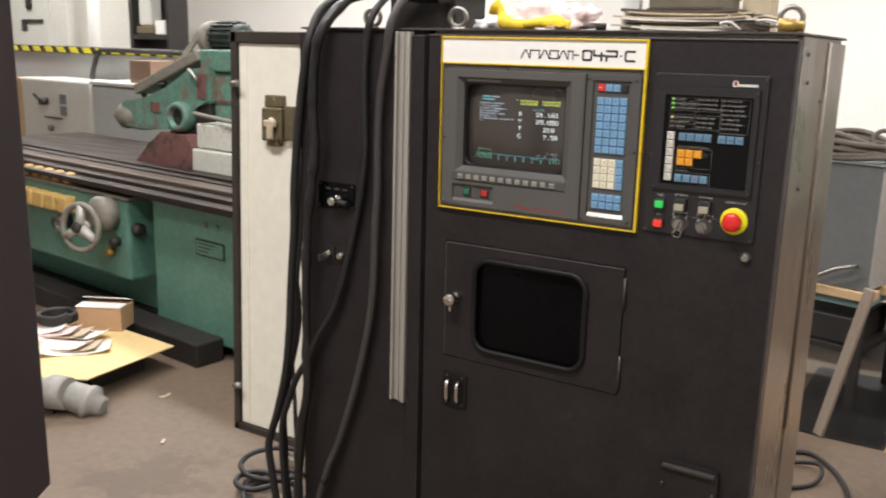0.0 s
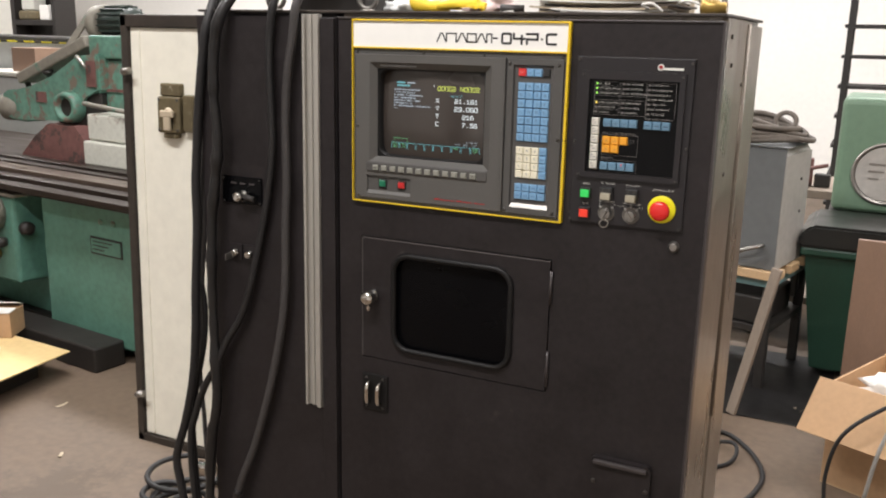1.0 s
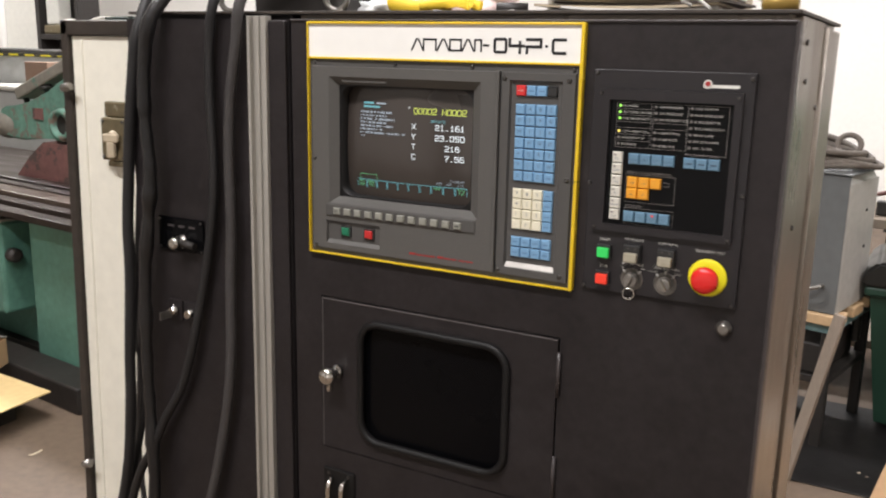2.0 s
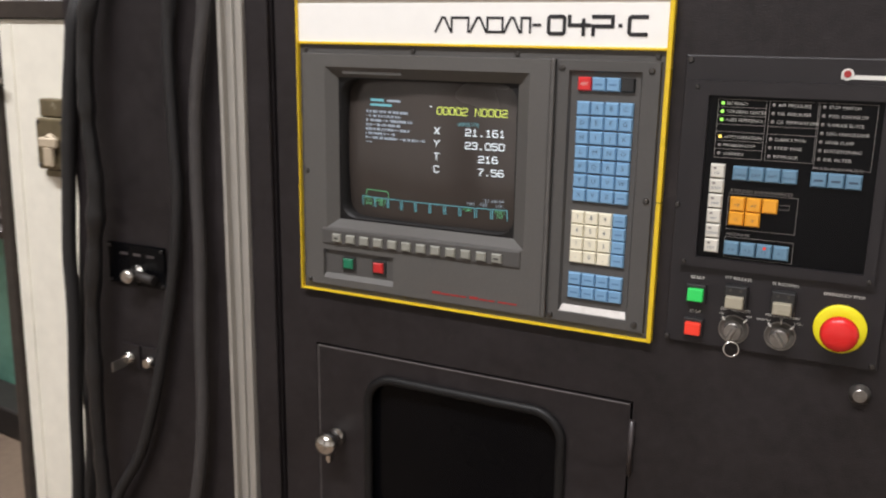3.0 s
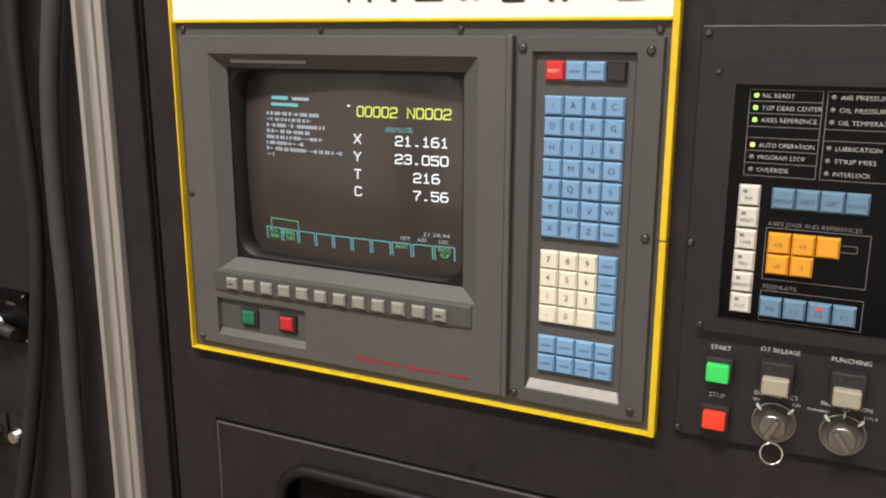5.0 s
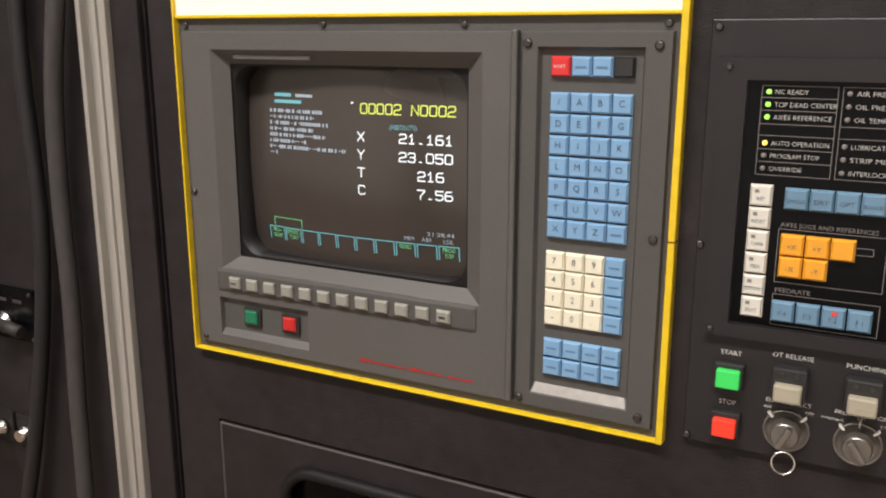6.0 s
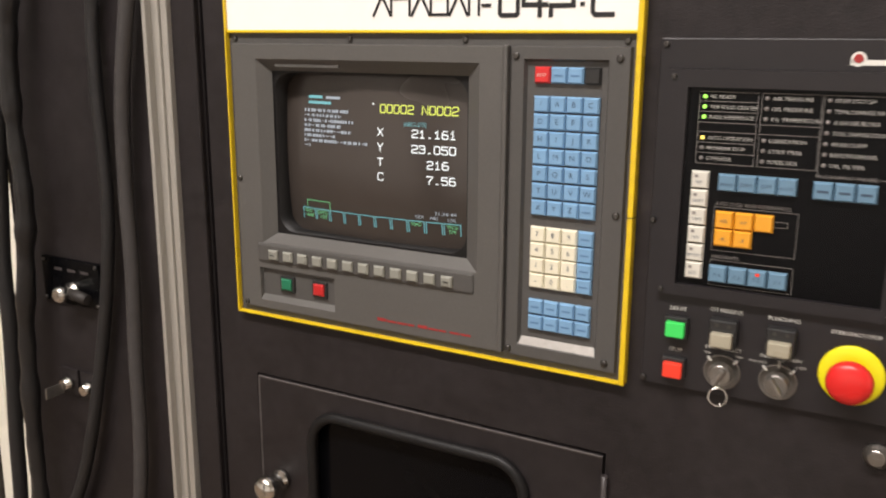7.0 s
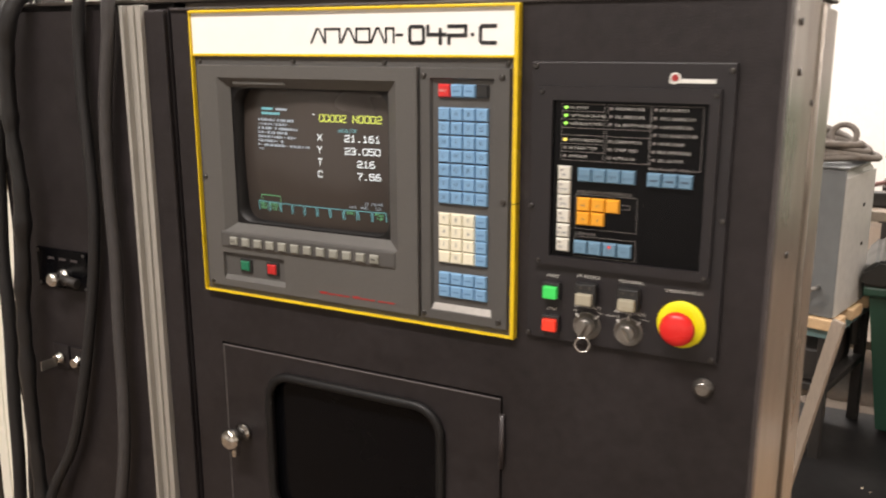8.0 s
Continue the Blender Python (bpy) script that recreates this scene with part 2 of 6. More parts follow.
def rod(bm, p0, p1, r0, r1=None, seg=16):
    p0, p1 = Vector(p0), Vector(p1)
    d = p1 - p0
    m = Matrix.Translation((p0 + p1) / 2) @ d.to_track_quat("Z", "Y").to_matrix().to_4x4()
    made = bmesh.ops.create_cone(bm, cap_ends=True, segments=seg, radius1=r0, radius2=r0 if r1 is None else r1, depth=d.length, matrix=m)["verts"]
    for f in {f for v in made for f in v.link_faces}:
        f.smooth = len(f.verts) == 4
    return bm


def lathe(bm, origin, axis, profile, seg=20):
    """Rings of (distance along the axis, radius)."""
    origin, axis = Vector(origin), Vector(axis).normalized()
    q = axis.to_track_quat("Z", "Y").to_matrix()
    rings = []
    for h, r in profile:
        rings.append([bm.verts.new(origin + axis * h + q @ Vector((r * math.cos(a), r * math.sin(a), 0))) for a in [2 * math.pi * k / seg for k in range(seg)]])
    for a, b in zip(rings, rings[1:]):
        for k in range(seg):
            bm.faces.new((a[k], a[(k + 1) % seg], b[(k + 1) % seg], b[k])).smooth = True
    bm.faces.new(rings[0][::-1])
    bm.faces.new(rings[-1])
    return bm


def spline(points, n=8):
    p = [Vector(q) for q in points]
    p = [p[0] * 2 - p[1]] + p + [p[-1] * 2 - p[-2]]
    out = []
    for i in range(1, len(p) - 2):
        a, b, c, d = p[i - 1:i + 3]
        for k in range(n):
            t = k / n
            out.append(0.5 * (2 * b + (c - a) * t + (2 * a - 5 * b + 4 * c - d) * t * t + (3 * b - a - 3 * c + d) * t ** 3))
    return out + [p[-2]]


def tube(bm, points, r, seg=8, n=8, closed=False, wobble=0.0, smooth_path=True):
    pts = spline(points, n) if smooth_path else [Vector(q) for q in points]
    rings, ref = [], Vector((0.31, 0.2, 0.93))
    for i, p in enumerate(pts):
        if closed:
            d = (pts[(i + 1) % len(pts)] - pts[i - 1]).normalized()
        else:
            d = (pts[min(i + 1, len(pts) - 1)] - pts[max(i - 1, 0)]).normalized()
        u = d.cross(ref)
        if u.length < 0.05:
            u = d.cross(Vector((1, 0, 0)))
        u.normalize()
        v = d.cross(u)
        ref = u.cross(d) if abs(u.cross(d).length) > 0.5 else ref
        rr = r * (1 + wobble * (noise.noise(p * 30)))
        rings.append([bm.verts.new(p + (u * math.cos(a) + v * math.sin(a)) * rr) for a in [2 * math.pi * k / seg for k in range(seg)]])
    for i in range(len(rings) if closed else len(rings) - 1):
        a, b = rings[i], rings[(i + 1) % len(rings)]
        for k in range(seg):
            bm.faces.new((a[k], a[(k + 1) % seg], b[(k + 1) % seg], b[k])).smooth = True
    if not closed:
        bm.faces.new(rings[0][::-1])
        bm.faces.new(rings[-1])
    return bm


def ring(bm, centre, normal, R, r, seg=28, tubes=8):
    q = Vector(normal).to_track_quat("Z", "Y").to_matrix()
    pts = [Vector(centre) + q @ Vector((R * math.cos(a), R * math.sin(a), 0)) for a in [2 * math.pi * k / seg for k in range(seg)]]
    return tube(bm, pts, r, tubes, closed=True, smooth_path=False)


def prism(bm, outline, y0, y1):
    """A plate whose outline lies in x and z."""
    a = [bm.verts.new((x, y0, z)) for x, z in outline]
    b = [bm.verts.new((x, y1, z)) for x, z in outline]
    bm.faces.new(a), bm.faces.new(b[::-1])
    for k in range(len(a)):
        bm.faces.new((a[k], a[k - 1], b[k - 1], b[k]))
    return bm


def slab(bm, outline, z0, z1):
    """A sheet whose outline lies in x and y."""
    a = [bm.verts.new((x, y, z0)) for x, y in outline]
    b = [bm.verts.new((x, y, z1)) for x, y in outline]
    bm.faces.new(a[::-1]), bm.faces.new(b)
    for k in range(len(a)):
        bm.faces.new((a[k - 1], a[k], b[k], b[k - 1]))
    return bm


def plate(bm, x0, x1, z0, z1, yf, yb, holes=(), skirt=0.0):
    """An upright plate, front at yf, with holes (x0, x1, z0, z1, floor's y, inset left, right, bottom, top, floor or not)."""
    xs = sorted({x0, x1, *[h[0] for h in holes], *[h[1] for h in holes]})
    zs = sorted({z0, z1, *[h[2] for h in holes], *[h[3] for h in holes]})
    verts = {}

    def v(x, y, z):
        key = (round(x, 5), round(y, 5), round(z, 5))
        if key not in verts:
            verts[key] = bm.verts.new((x, y, z))
        return verts[key]

    for a, b in zip(xs, xs[1:]):
        for c, d in zip(zs, zs[1:]):
            if not any(h[0] <= a and b <= h[1] and h[2] <= c and d <= h[3] for h in holes):
                bm.faces.new((v(a, yf, c), v(b, yf, c), v(b, yf, d), v(a, yf, d)))

    def w(x, z):
        dx = -skirt if x == x0 else skirt if x == x1 else 0
        dz = -skirt if z == z0 else skirt if z == z1 else 0
        return v(x + dx, yb, z + dz)

    for a, b in zip(xs, xs[1:]):
        bm.faces.new((v(a, yf, z0), v(b, yf, z0), w(b, z0), w(a, z0)))
        bm.faces.new((v(a, yf, z1), v(b, yf, z1), w(b, z1), w(a, z1)))
    for c, d in zip(zs, zs[1:]):
        bm.faces.new((v(x0, yf, c), v(x0, yf, d), w(x0, d), w(x0, c)))
        bm.faces.new((v(x1, yf, c), v(x1, yf, d), w(x1, d), w(x1, c)))
    for hx0, hx1, hz0, hz1, y, il, ir, ib, it, floor in holes:
        o = [bm.verts.new(p) for p in ((hx0, yf, hz0), (hx1, yf, hz0), (hx1, yf, hz1), (hx0, yf, hz1))]
        i = [bm.verts.new(p) for p in ((hx0 + il, y, hz0 + ib), (hx1 - ir, y, hz0 + ib), (hx1 - ir, y, hz1 - it), (hx0 + il, y, hz1 - it))]
        for k in range(4):
            bm.faces.new((o[k - 1], o[k], i[k], i[k - 1]))
        if floor:
            bm.faces.new(i)
    return bm


def rounded(x0, x1, z0, z1, r, n=6):
    out = []
    for cx, cz, a0 in ((x1 - r, z1 - r, 0), (x0 + r, z1 - r, 90), (x0 + r, z0 + r, 180), (x1 - r, z0 + r, 270)):
        for k in range(n + 1):
            a = radians(a0 + 90 * k / n)
            out.append((cx + r * math.cos(a), cz + r * math.sin(a)))
    return out


def key_cap(bm, x, z, w, h, y, high=0.003):
    """A keytop with sloping sides, facing the operator."""
    a = [bm.verts.new((x + sx * w / 2, y, z + sz * h / 2)) for sx, sz in ((-1, -1), (1, -1), (1, 1), (-1, 1))]
    m = [bm.verts.new((x + sx * w / 2, y - high * 0.55, z + sz * h / 2)) for sx, sz in ((-1, -1), (1, -1), (1, 1), (-1, 1))]
    k = 0.0014
    b = [bm.verts.new((x + sx * (w / 2 - k), y - high, z + sz * (h / 2 - k))) for sx, sz in ((-1, -1), (1, -1), (1, 1), (-1, 1))]
    for lo, hi in ((a, m), (m, b)):
        for i in range(4):
            bm.faces.new((lo[i - 1], lo[i], hi[i], hi[i - 1]))
    bm.faces.new(b)
    return bm


def lettering(name, words, x, y, z, high, material, parent, align="LEFT", wide=0.0, hug=None, slant=0.0, bold=-0.008):
    """Flat words facing -y; high: cap height; wide: total width to fit; hug: a function that gives y from x and z."""
    data = bpy.data.curves.new(name, "FONT")
    data.body, data.align_x, data.align_y = words, "LEFT", "BOTTOM_BASELINE"
    data.size, data.resolution_u, data.shear, data.offset = 1.0, 2, slant, bold
    ob = bpy.data.objects.new(name, data)
    scene.collection.objects.link(ob)
    bpy.context.view_layer.update()
    me = bpy.data.meshes.new_from_object(ob.evaluated_get(bpy.context.evaluated_depsgraph_get()))
    bpy.data.objects.remove(ob)
    bm = bmesh.new()
    bm.from_mesh(me)
    bpy.data.meshes.remove(me)
    lo, hi = min(v.co.x for v in bm.verts), max(v.co.x for v in bm.verts)
    sz = high / 0.69
    sx = wide / (hi - lo) if wide else sz
    span = (hi - lo) * sx
    start = x - {"LEFT": 0, "CENTER": span / 2, "RIGHT": span}[align]
    for v in bm.verts:
        px, pz = start + (v.co.x - lo) * sx, z + v.co.y * sz
        v.co = (px, hug(px, pz) if hug else y, pz)
    for f in bm.faces:
        f.normal_update()
        if f.normal.y > 0:
            f.normal_flip()
    base = BASE[parent.name]
    bmesh.ops.translate(bm, vec=-base, verts=bm.verts)
    bmesh.ops.scale(bm, vec=(S, S, S), verts=bm.verts)
    out = bpy.data.meshes.new(name)
    bm.to_mesh(out)
    bm.free()
    out.materials.append(material)
    ob = new(name, out)
    ob.parent = parent
    BASE[ob.name] = base
    return ob


def bar(name, x0, x1, z0, z1, y, material, parent, hug=None):
    """A flat printed bar facing -y."""
    bm = bmesh.new()
    n = 6
    lo = [bm.verts.new((x0 + (x1 - x0) * k / n, hug(x0 + (x1 - x0) * k / n, z0) if hug else y, z0)) for k in range(n + 1)]
    hi = [bm.verts.new((x0 + (x1 - x0) * k / n, hug(x0 + (x1 - x0) * k / n, z1) if hug else y, z1)) for k in range(n + 1)]
    for k in range(n):
        bm.faces.new((lo[k], lo[k + 1], hi[k + 1], hi[k]))
    return part(name, bm, material, parent)


def outline(name, x0, x1, z0, z1, y, w, material, parent, hug=None, sides="LRBT"):
    if "L" in sides:
        bar(name, x0, x0 + w, z0, z1, y, material, parent, hug)
    if "R" in sides:
        bar(name, x1 - w, x1, z0, z1, y, material, parent, hug)
    if "B" in sides:
        bar(name, x0, x1, z0, z0 + w, y, material, parent, hug)
    if "T" in sides:
        bar(name, x0, x1, z1 - w, z1, y, material, parent, hug)


GLYPHS = {
    "0": (((0, 0.15), (0.15, 0), (0.85, 0), (1, 0.15), (1, 0.85), (0.85, 1), (0.15, 1), (0, 0.85), (0, 0.15)),),
    "1": (((0.2, 0.75), (0.5, 1), (0.5, 0)), ((0.2, 0), (0.8, 0))),
    "2": (((0, 0.85), (0.15, 1), (0.85, 1), (1, 0.85), (1, 0.62), (0.85, 0.5), (0.15, 0.42), (0, 0.28), (0, 0), (1, 0)),),
    "3": (((0, 0.85), (0.15, 1), (0.85, 1), (1, 0.85), (1, 0.64), (0.85, 0.52), (1, 0.4), (1, 0.15), (0.85, 0), (0.15, 0), (0, 0.15)), ((0.35, 0.52), (0.85, 0.52))),
    "5": (((1, 1), (0, 1), (0, 0.58), (0.85, 0.58), (1, 0.44), (1, 0.15), (0.85, 0), (0.15, 0), (0, 0.12)),),
    "6": (((0.85, 1), (0.25, 1), (0, 0.75), (0, 0.15), (0.15, 0), (0.85, 0), (1, 0.15), (1, 0.42), (0.85, 0.55), (0, 0.55)),),
    "7": (((0, 1), (1, 1), (1, 0.85), (0.4, 0.35), (0.4, 0)),),
    ".": (((0.34, 0.04), (0.62, 0.04)),),
    "N": (((0, 0), (0, 1), (1, 0), (1, 1)),),
    "X": (((0, 0), (1, 1)), ((0, 1), (1, 0))),
    "Y": (((0, 1), (0.5, 0.5), (1, 1)), ((0.5, 0.5), (0.5, 0))),
    "T": (((0, 1), (1, 1)), ((0.5, 1), (0.5, 0))),
    "C": (((1, 0.85), (0.85, 1), (0.15, 1), (0, 0.85), (0, 0.15), (0.15, 0), (0.85, 0), (1, 0.15)),),
}
GLYPHS["O"] = GLYPHS["0"]


def ribbon(bm, pts, thick, hug, lift=0.0):
    """A flat mitred stroke along points in x and z."""
    pts = [Vector(p) for p in pts]
    closed = (pts[0] - pts[-1]).length < 1e-7
    if closed:
        pts = pts[:-1]
    n, rows = len(pts), []
    for k, p in enumerate(pts):
        a = (p - pts[k - 1]).normalized() if closed or k else None
        b = (pts[(k + 1) % n] - p).normalized() if closed or k < n - 1 else None
        d = ((a or b) + (b or a)).normalized()
        side = Vector((-d.y, d.x)) * (thick / 2) / max(d.dot(b or a), 0.5)
        end = Vector((0, 0)) if a and b else (d * thick / 2 if a else -d * thick / 2)
        rows.append([bm.verts.new((q.x, hug(q.x, q.y) - lift, q.y)) for q in (p + end + side, p + end - side)])
    for k in range(n if closed else n - 1):
        a, b = rows[k], rows[(k + 1) % n]
        bm.faces.new((a[0], a[1], b[1], b[0]))


def strokes(name, words, x, z, wide, high, thick, material, parent, hug, right=False, fill=0.74):
    """Vector-drawn characters of one width each; wide: from the first to the last."""
    cell = wide / (len(words) - 1 + fill)
    x = x - wide if right else x
    for k, ch in enumerate(words):
        if ch in GLYPHS:
            bm = bmesh.new()
            for j, line in enumerate(GLYPHS[ch]):
                ribbon(bm, [(x + cell * (k + fill * u), z + high * v) for u, v in line], thick, hug, 0.0001 * j)
            part(name, bm, material, parent)


def screw(x, z, y, parent, r=0.0035, name="screw"):
    bm = bmesh.new()
    lathe(bm, (x, y, z), (0, -1, 0), [(0, r), (0.0012, r), (0.0022, r * 0.7)], 10)
    box(bm, x - r * 0.6, x + r * 0.6, y - 0.0026, y - 0.0021, z - r * 0.12, z + r * 0.12)
    return part(name, bm, SCREW, parent)


# ---- the hall ----
X0, X1, Y0, Y1, H = -13.0, 5.0, -3.2, 10.0, 4.1
solo("floor", cube(X0 - 0.2, X1 + 0.2, Y0 - 0.2, Y1 + 0.2, -0.2, 0), CONCRETE, (0, 0, 0), "stained grey-brown concrete workshop floor", "floor", kind="structure")
solo("ceiling", cube(X0 - 0.2, X1 + 0.2, Y0 - 0.2, Y1 + 0.2, H, H + 0.2), CEIL, (0, 0, H), "plain pale hall ceiling", "ceiling", kind="structure")
solo("wall_north", cube(X0 - 0.2, X1 + 0.2, Y1, Y1 + 0.2, 0, H), WALLPAINT, (0, Y1, 0), "bright white painted workshop wall", "wall", kind="structure")
solo("wall_south", cube(X0 - 0.2, X1 + 0.2, Y0 - 0.2, Y0, 0, H), WALLPAINT, (0, Y0, 0), "plain white workshop wall", "wall", kind="structure")
solo("wall_west", cube(X0 - 0.2, X0, Y0, Y1, 0, H), WALLPAINT, (X0, 0, 0), "white painted workshop wall", "wall", kind="structure")
solo("wall_east", cube(X1, X1 + 0.2, Y0, Y1, 0, H), WALLPAINT, (X1, 0, 0), "white painted workshop wall", "wall", kind="structure")

# ---- control cabinet ----
FP = 1.612  # front of the dark panels
YF = 1.607  # front of the yellow surround and its units
TOP = 1.586
cabinet = thing("control_cabinet", (-0.87, 1.88, 0), "tall dark machine control cabinet with screen, keypad and worn grey side", "control cabinet")
bm = bmesh.new()
box(bm, -1.072, -0.316, 1.645, 2.12, 0.06, TOP, 0.004)
box(bm, -1.03, -0.36, 1.66, 2.05, 0, 0.06)
body = part("body", bm, SIDE, cabinet, "worn grey painted steel body")
bm = bmesh.new()
box(bm, -0.318, -0.308, 1.646, 1.900, 0.08, TOP - 0.004, 0.003)
part("side_panel", bm, SIDE, cabinet, "scuffed grey-beige side panel")
bm = bmesh.new()
box(bm, -0.316, -0.306, 1.918, 2.12, 0.08, TOP - 0.012, 0.004)
part("side_panel", bm, SIDE, cabinet, "scuffed grey-beige side panel")
bm = bmesh.new()
rod(bm, (-0.308, 1.909, 0.75), (-0.308, 1.909, 1.575), 0.0065, seg=10)
part("side_hinge", bm, SIDE, cabinet)
for y, z in ((1.70, 1.55), (1.72, 1.50), (1.87, 1.46), (1.75, 1.30)):
    bm = bmesh.new()
    rod(bm, (-0.309, y, z), (-0.305, y, z), 0.004, seg=10)
    part("bolt", bm, SCREW, cabinet)
bm = bmesh.new()
box(bm, -1.432, -1.080, 1.636, 2.12, 0.06, TOP, 0.004)
part("side_body", bm, PANEL, cabinet, "black side section of the cabinet")

part("top_sheet", cube(-1.432, -0.306, 1.618, 2.12, TOP - 0.004, TOP + 0.001, 0.001), DOOREDGE, cabinet, "brown-black top sheet")

# the dark front, with an opening for the hatch
HX0, HX1, HZ0, HZ1 = -1.0105, -0.5865, 0.858, 1.129
bm = plate(bmesh.new(), -1.064, -0.307, 0.07, 1.572, FP, 1.644, [(HX0, HX1, HZ0, HZ1, 1.627, 0, 0, 0, 0, True), (-1.000, -0.712, 1.276, 1.496, 1.6435, 0, 0, 0, 0, True)])
front = part("front_panel", bm, PANEL, cabinet, "charcoal textured front door")
bm = bmesh.new()
for x0, x1, z0, z1 in ((-0.310, -0.3055, 0.07, 1.5735), (-1.064, -0.310, 1.571, 1.5745)):
    box(bm, x0, x1, FP - 0.003, FP + 0.012, z0, z1, 0.001)
part("panel_edge", bm, PANEL_EDGE, cabinet)
bm = plate(bmesh.new(), -1.432, -1.070, 0.07, 1.574, FP + 0.002, 1.635)
part("side_front_panel", bm, PANEL, cabinet, "charcoal narrow front panel")
bm = bmesh.new()
box(bm, -1.108, -1.072, FP - 0.006, FP + 0.002, 0.07, 1.572, 0.002)
part("seam_flange", bm, PANEL, cabinet)
# bright channel
bm = prism(bmesh.new(), [(-1.151, 0.719), (-1.112, 0.716), (-1.106, 1.579), (-1.146, 1.579)], FP - 0.002, FP + 0.003)
channel = part("cable_channel", bm, ALU, cabinet, "bare metal vertical channel strip")
for x0, x1, h in ((-1.152, -1.146, 0.011), (-1.137, -1.131, 0.006), (-1.120, -1.111, 0.013)):
    bm = cube(x0, x1, FP - h, FP - 0.001, 0.718, 1.579, 0.001)
    for v in bm.verts:
        v.co.x += 0.0065 * (v.co.z - 0.718)
    part("rib", bm, ALU, channel)

# hatch with its rounded window
y0 = FP - 0.001
loop = rounded(-0.930, -0.667, 0.890, 1.097, 0.036, 7)
bm = bmesh.new()
o = [bm.verts.new((x, y0, z)) for x, z in ((HX0 + 0.0025, HZ0 + 0.0025), (HX1 - 0.0025, HZ0 + 0.0025), (HX1 - 0.0025, HZ1 - 0.0025), (HX0 + 0.0025, HZ1 - 0.0025))]
i = [bm.verts.new((x, y0, z)) for x, z in loop]
edges = [bm.edges.new((v[k - 1], v[k])) for v in (o, i) for k in range(len(v))]
bmesh.ops.triangle_fill(bm, edges=edges, use_beauty=True)
deep = [bm.verts.new((x, 1.626, z)) for x, z in loop]
back = [bm.verts.new((v.co.x, 1.625, v.co.z)) for v in o]
for a, b in ((i, deep), (o, back)):
    for k in range(len(a)):
        bm.faces.new((a[k - 1], a[k], b[k], b[k - 1]))
hatch = part("hatch", bm, PANEL, cabinet, "charcoal hatch door with rounded dark window")
bm = bmesh.new()
tube(bm, [(x, y0 - 0.003, z) for x, z in loop], 0.0062, 8, closed=True, smooth_path=False)
part("window_seal", bm, RUBBER, hatch, "thick black rubber seal")
bm = prism(bmesh.new(), loop, 1.619, 1.622)
part("pane", bm, HATCH_GLASS, hatch, "black window pane")
# pale bars in place of the light caught by the top and left edges
part("top_lip", cube(HX0 + 0.0025, HX1 - 0.0025, y0 - 0.0012, y0 + 0.002, HZ1 - 0.0050, HZ1 - 0.0026, 0.0008), EDGE_GLINT, hatch)
part("top_lip", cube(HX0 + 0.0025, HX0 + 0.0045, y0 - 0.0010, y0 + 0.002, HZ0 + 0.003, HZ1 - 0.0055, 0.0006), EDGE_GLINT, hatch)
for z0, z1 in ((1.040, 1.108), (0.872, 0.945)):
    bm = bmesh.new()
    rod(bm, (HX1 + 0.001, FP - 0.004, z0), (HX1 + 0.001, FP - 0.004, z1), 0.003, seg=10)
    part("hinge", bm, PANEL_EDGE, hatch, "dark pin hinge")
bm = bmesh.new()
lathe(bm, (-0.979, y0, 1.001), (0, -1, 0), [(0, 0.013), (0.006, 0.013), (0.008, 0.010), (0.018, 0.0105), (0.024, 0.015), (0.032, 0.0155), (0.037, 0.011), (0.039, 0.004)], 18)
box(bm, -0.983, -0.975, y0 - 0.026, y0 - 0.014, 0.972, 0.998, 0.003)
part("handle", bm, CHROME, hatch, "chrome turning handle")

# small fittings on the dark front
pulls = part("pull_plate", cube(-1.007, -0.943, FP - 0.004, FP + 0.001, 0.737, 0.822, 0.003), RUBBER, cabinet, "black plate with two bright catches")
for x in (-0.989, -0.962):
    bm = bmesh.new()
    tube(bm, [(x, FP - 0.004, 0.755), (x, FP - 0.014, 0.760), (x, FP - 0.016, 0.780), (x, FP - 0.014, 0.797), (x, FP - 0.004, 0.803)], 0.0048, 8, 5)
    part("catch", bm, CHROME, pulls)
for x in (-0.995, -0.955):
    for z in (0.747, 0.813):
        screw(x, z, FP - 0.004, pulls, 0.003)
bm = prism(bmesh.new(), rounded(-0.484, -0.366, 0.60, 0.752, 0.012, 4), FP - 0.012, FP + 0.001)
cover = part("socket_cover", bm, PANEL, cabinet, "dark socket cover plate")
part("lip", cube(-0.478, -0.372, FP - 0.020, FP - 0.011, 0.738, 0.748, 0.003), PANEL_EDGE, cover)
for x in (-0.476, -0.374):
    screw(x, 0.700, FP - 0.012, cover, 0.005)
bm = bmesh.new()
lathe(bm, (-0.361, FP, 1.183), (0, -1, 0), [(0, 0.0105), (0.003, 0.0105), (0.004, 0.008), (0.007, 0.008), (0.009, 0.006)], 18)
box(bm, -0.364, -0.358, FP - 0.0098, FP - 0.008, 1.1822, 1.1838)
part("lock", bm, STEEL, cabinet, "round steel lock barrel")

# side panel switch and key locks
switch = part("switch_plate", cube(-1.375, -1.266, FP - 0.003, FP + 0.003, 1.164, 1.226, 0.0015), HATCH_GLASS, cabinet, "glossy black switch plate")
bm = bmesh.new()
lathe(bm, (-1.316, FP - 0.003, 1.184), (0, -1, 0), [(0, 0.013), (0.004, 0.013), (0.006, 0.008), (0.014, 0.008), (0.017, 0.011), (0.025, 0.011), (0.028, 0.007)], 16)
part("knob", bm, CHROME, switch, "chrome selector knob")
bm = bmesh.new()
rod(bm, (-1.314, FP - 0.012, 1.184), (-1.279, FP - 0.012, 1.179), 0.007, seg=10)
part("lever", bm, BLACKIRON, switch)
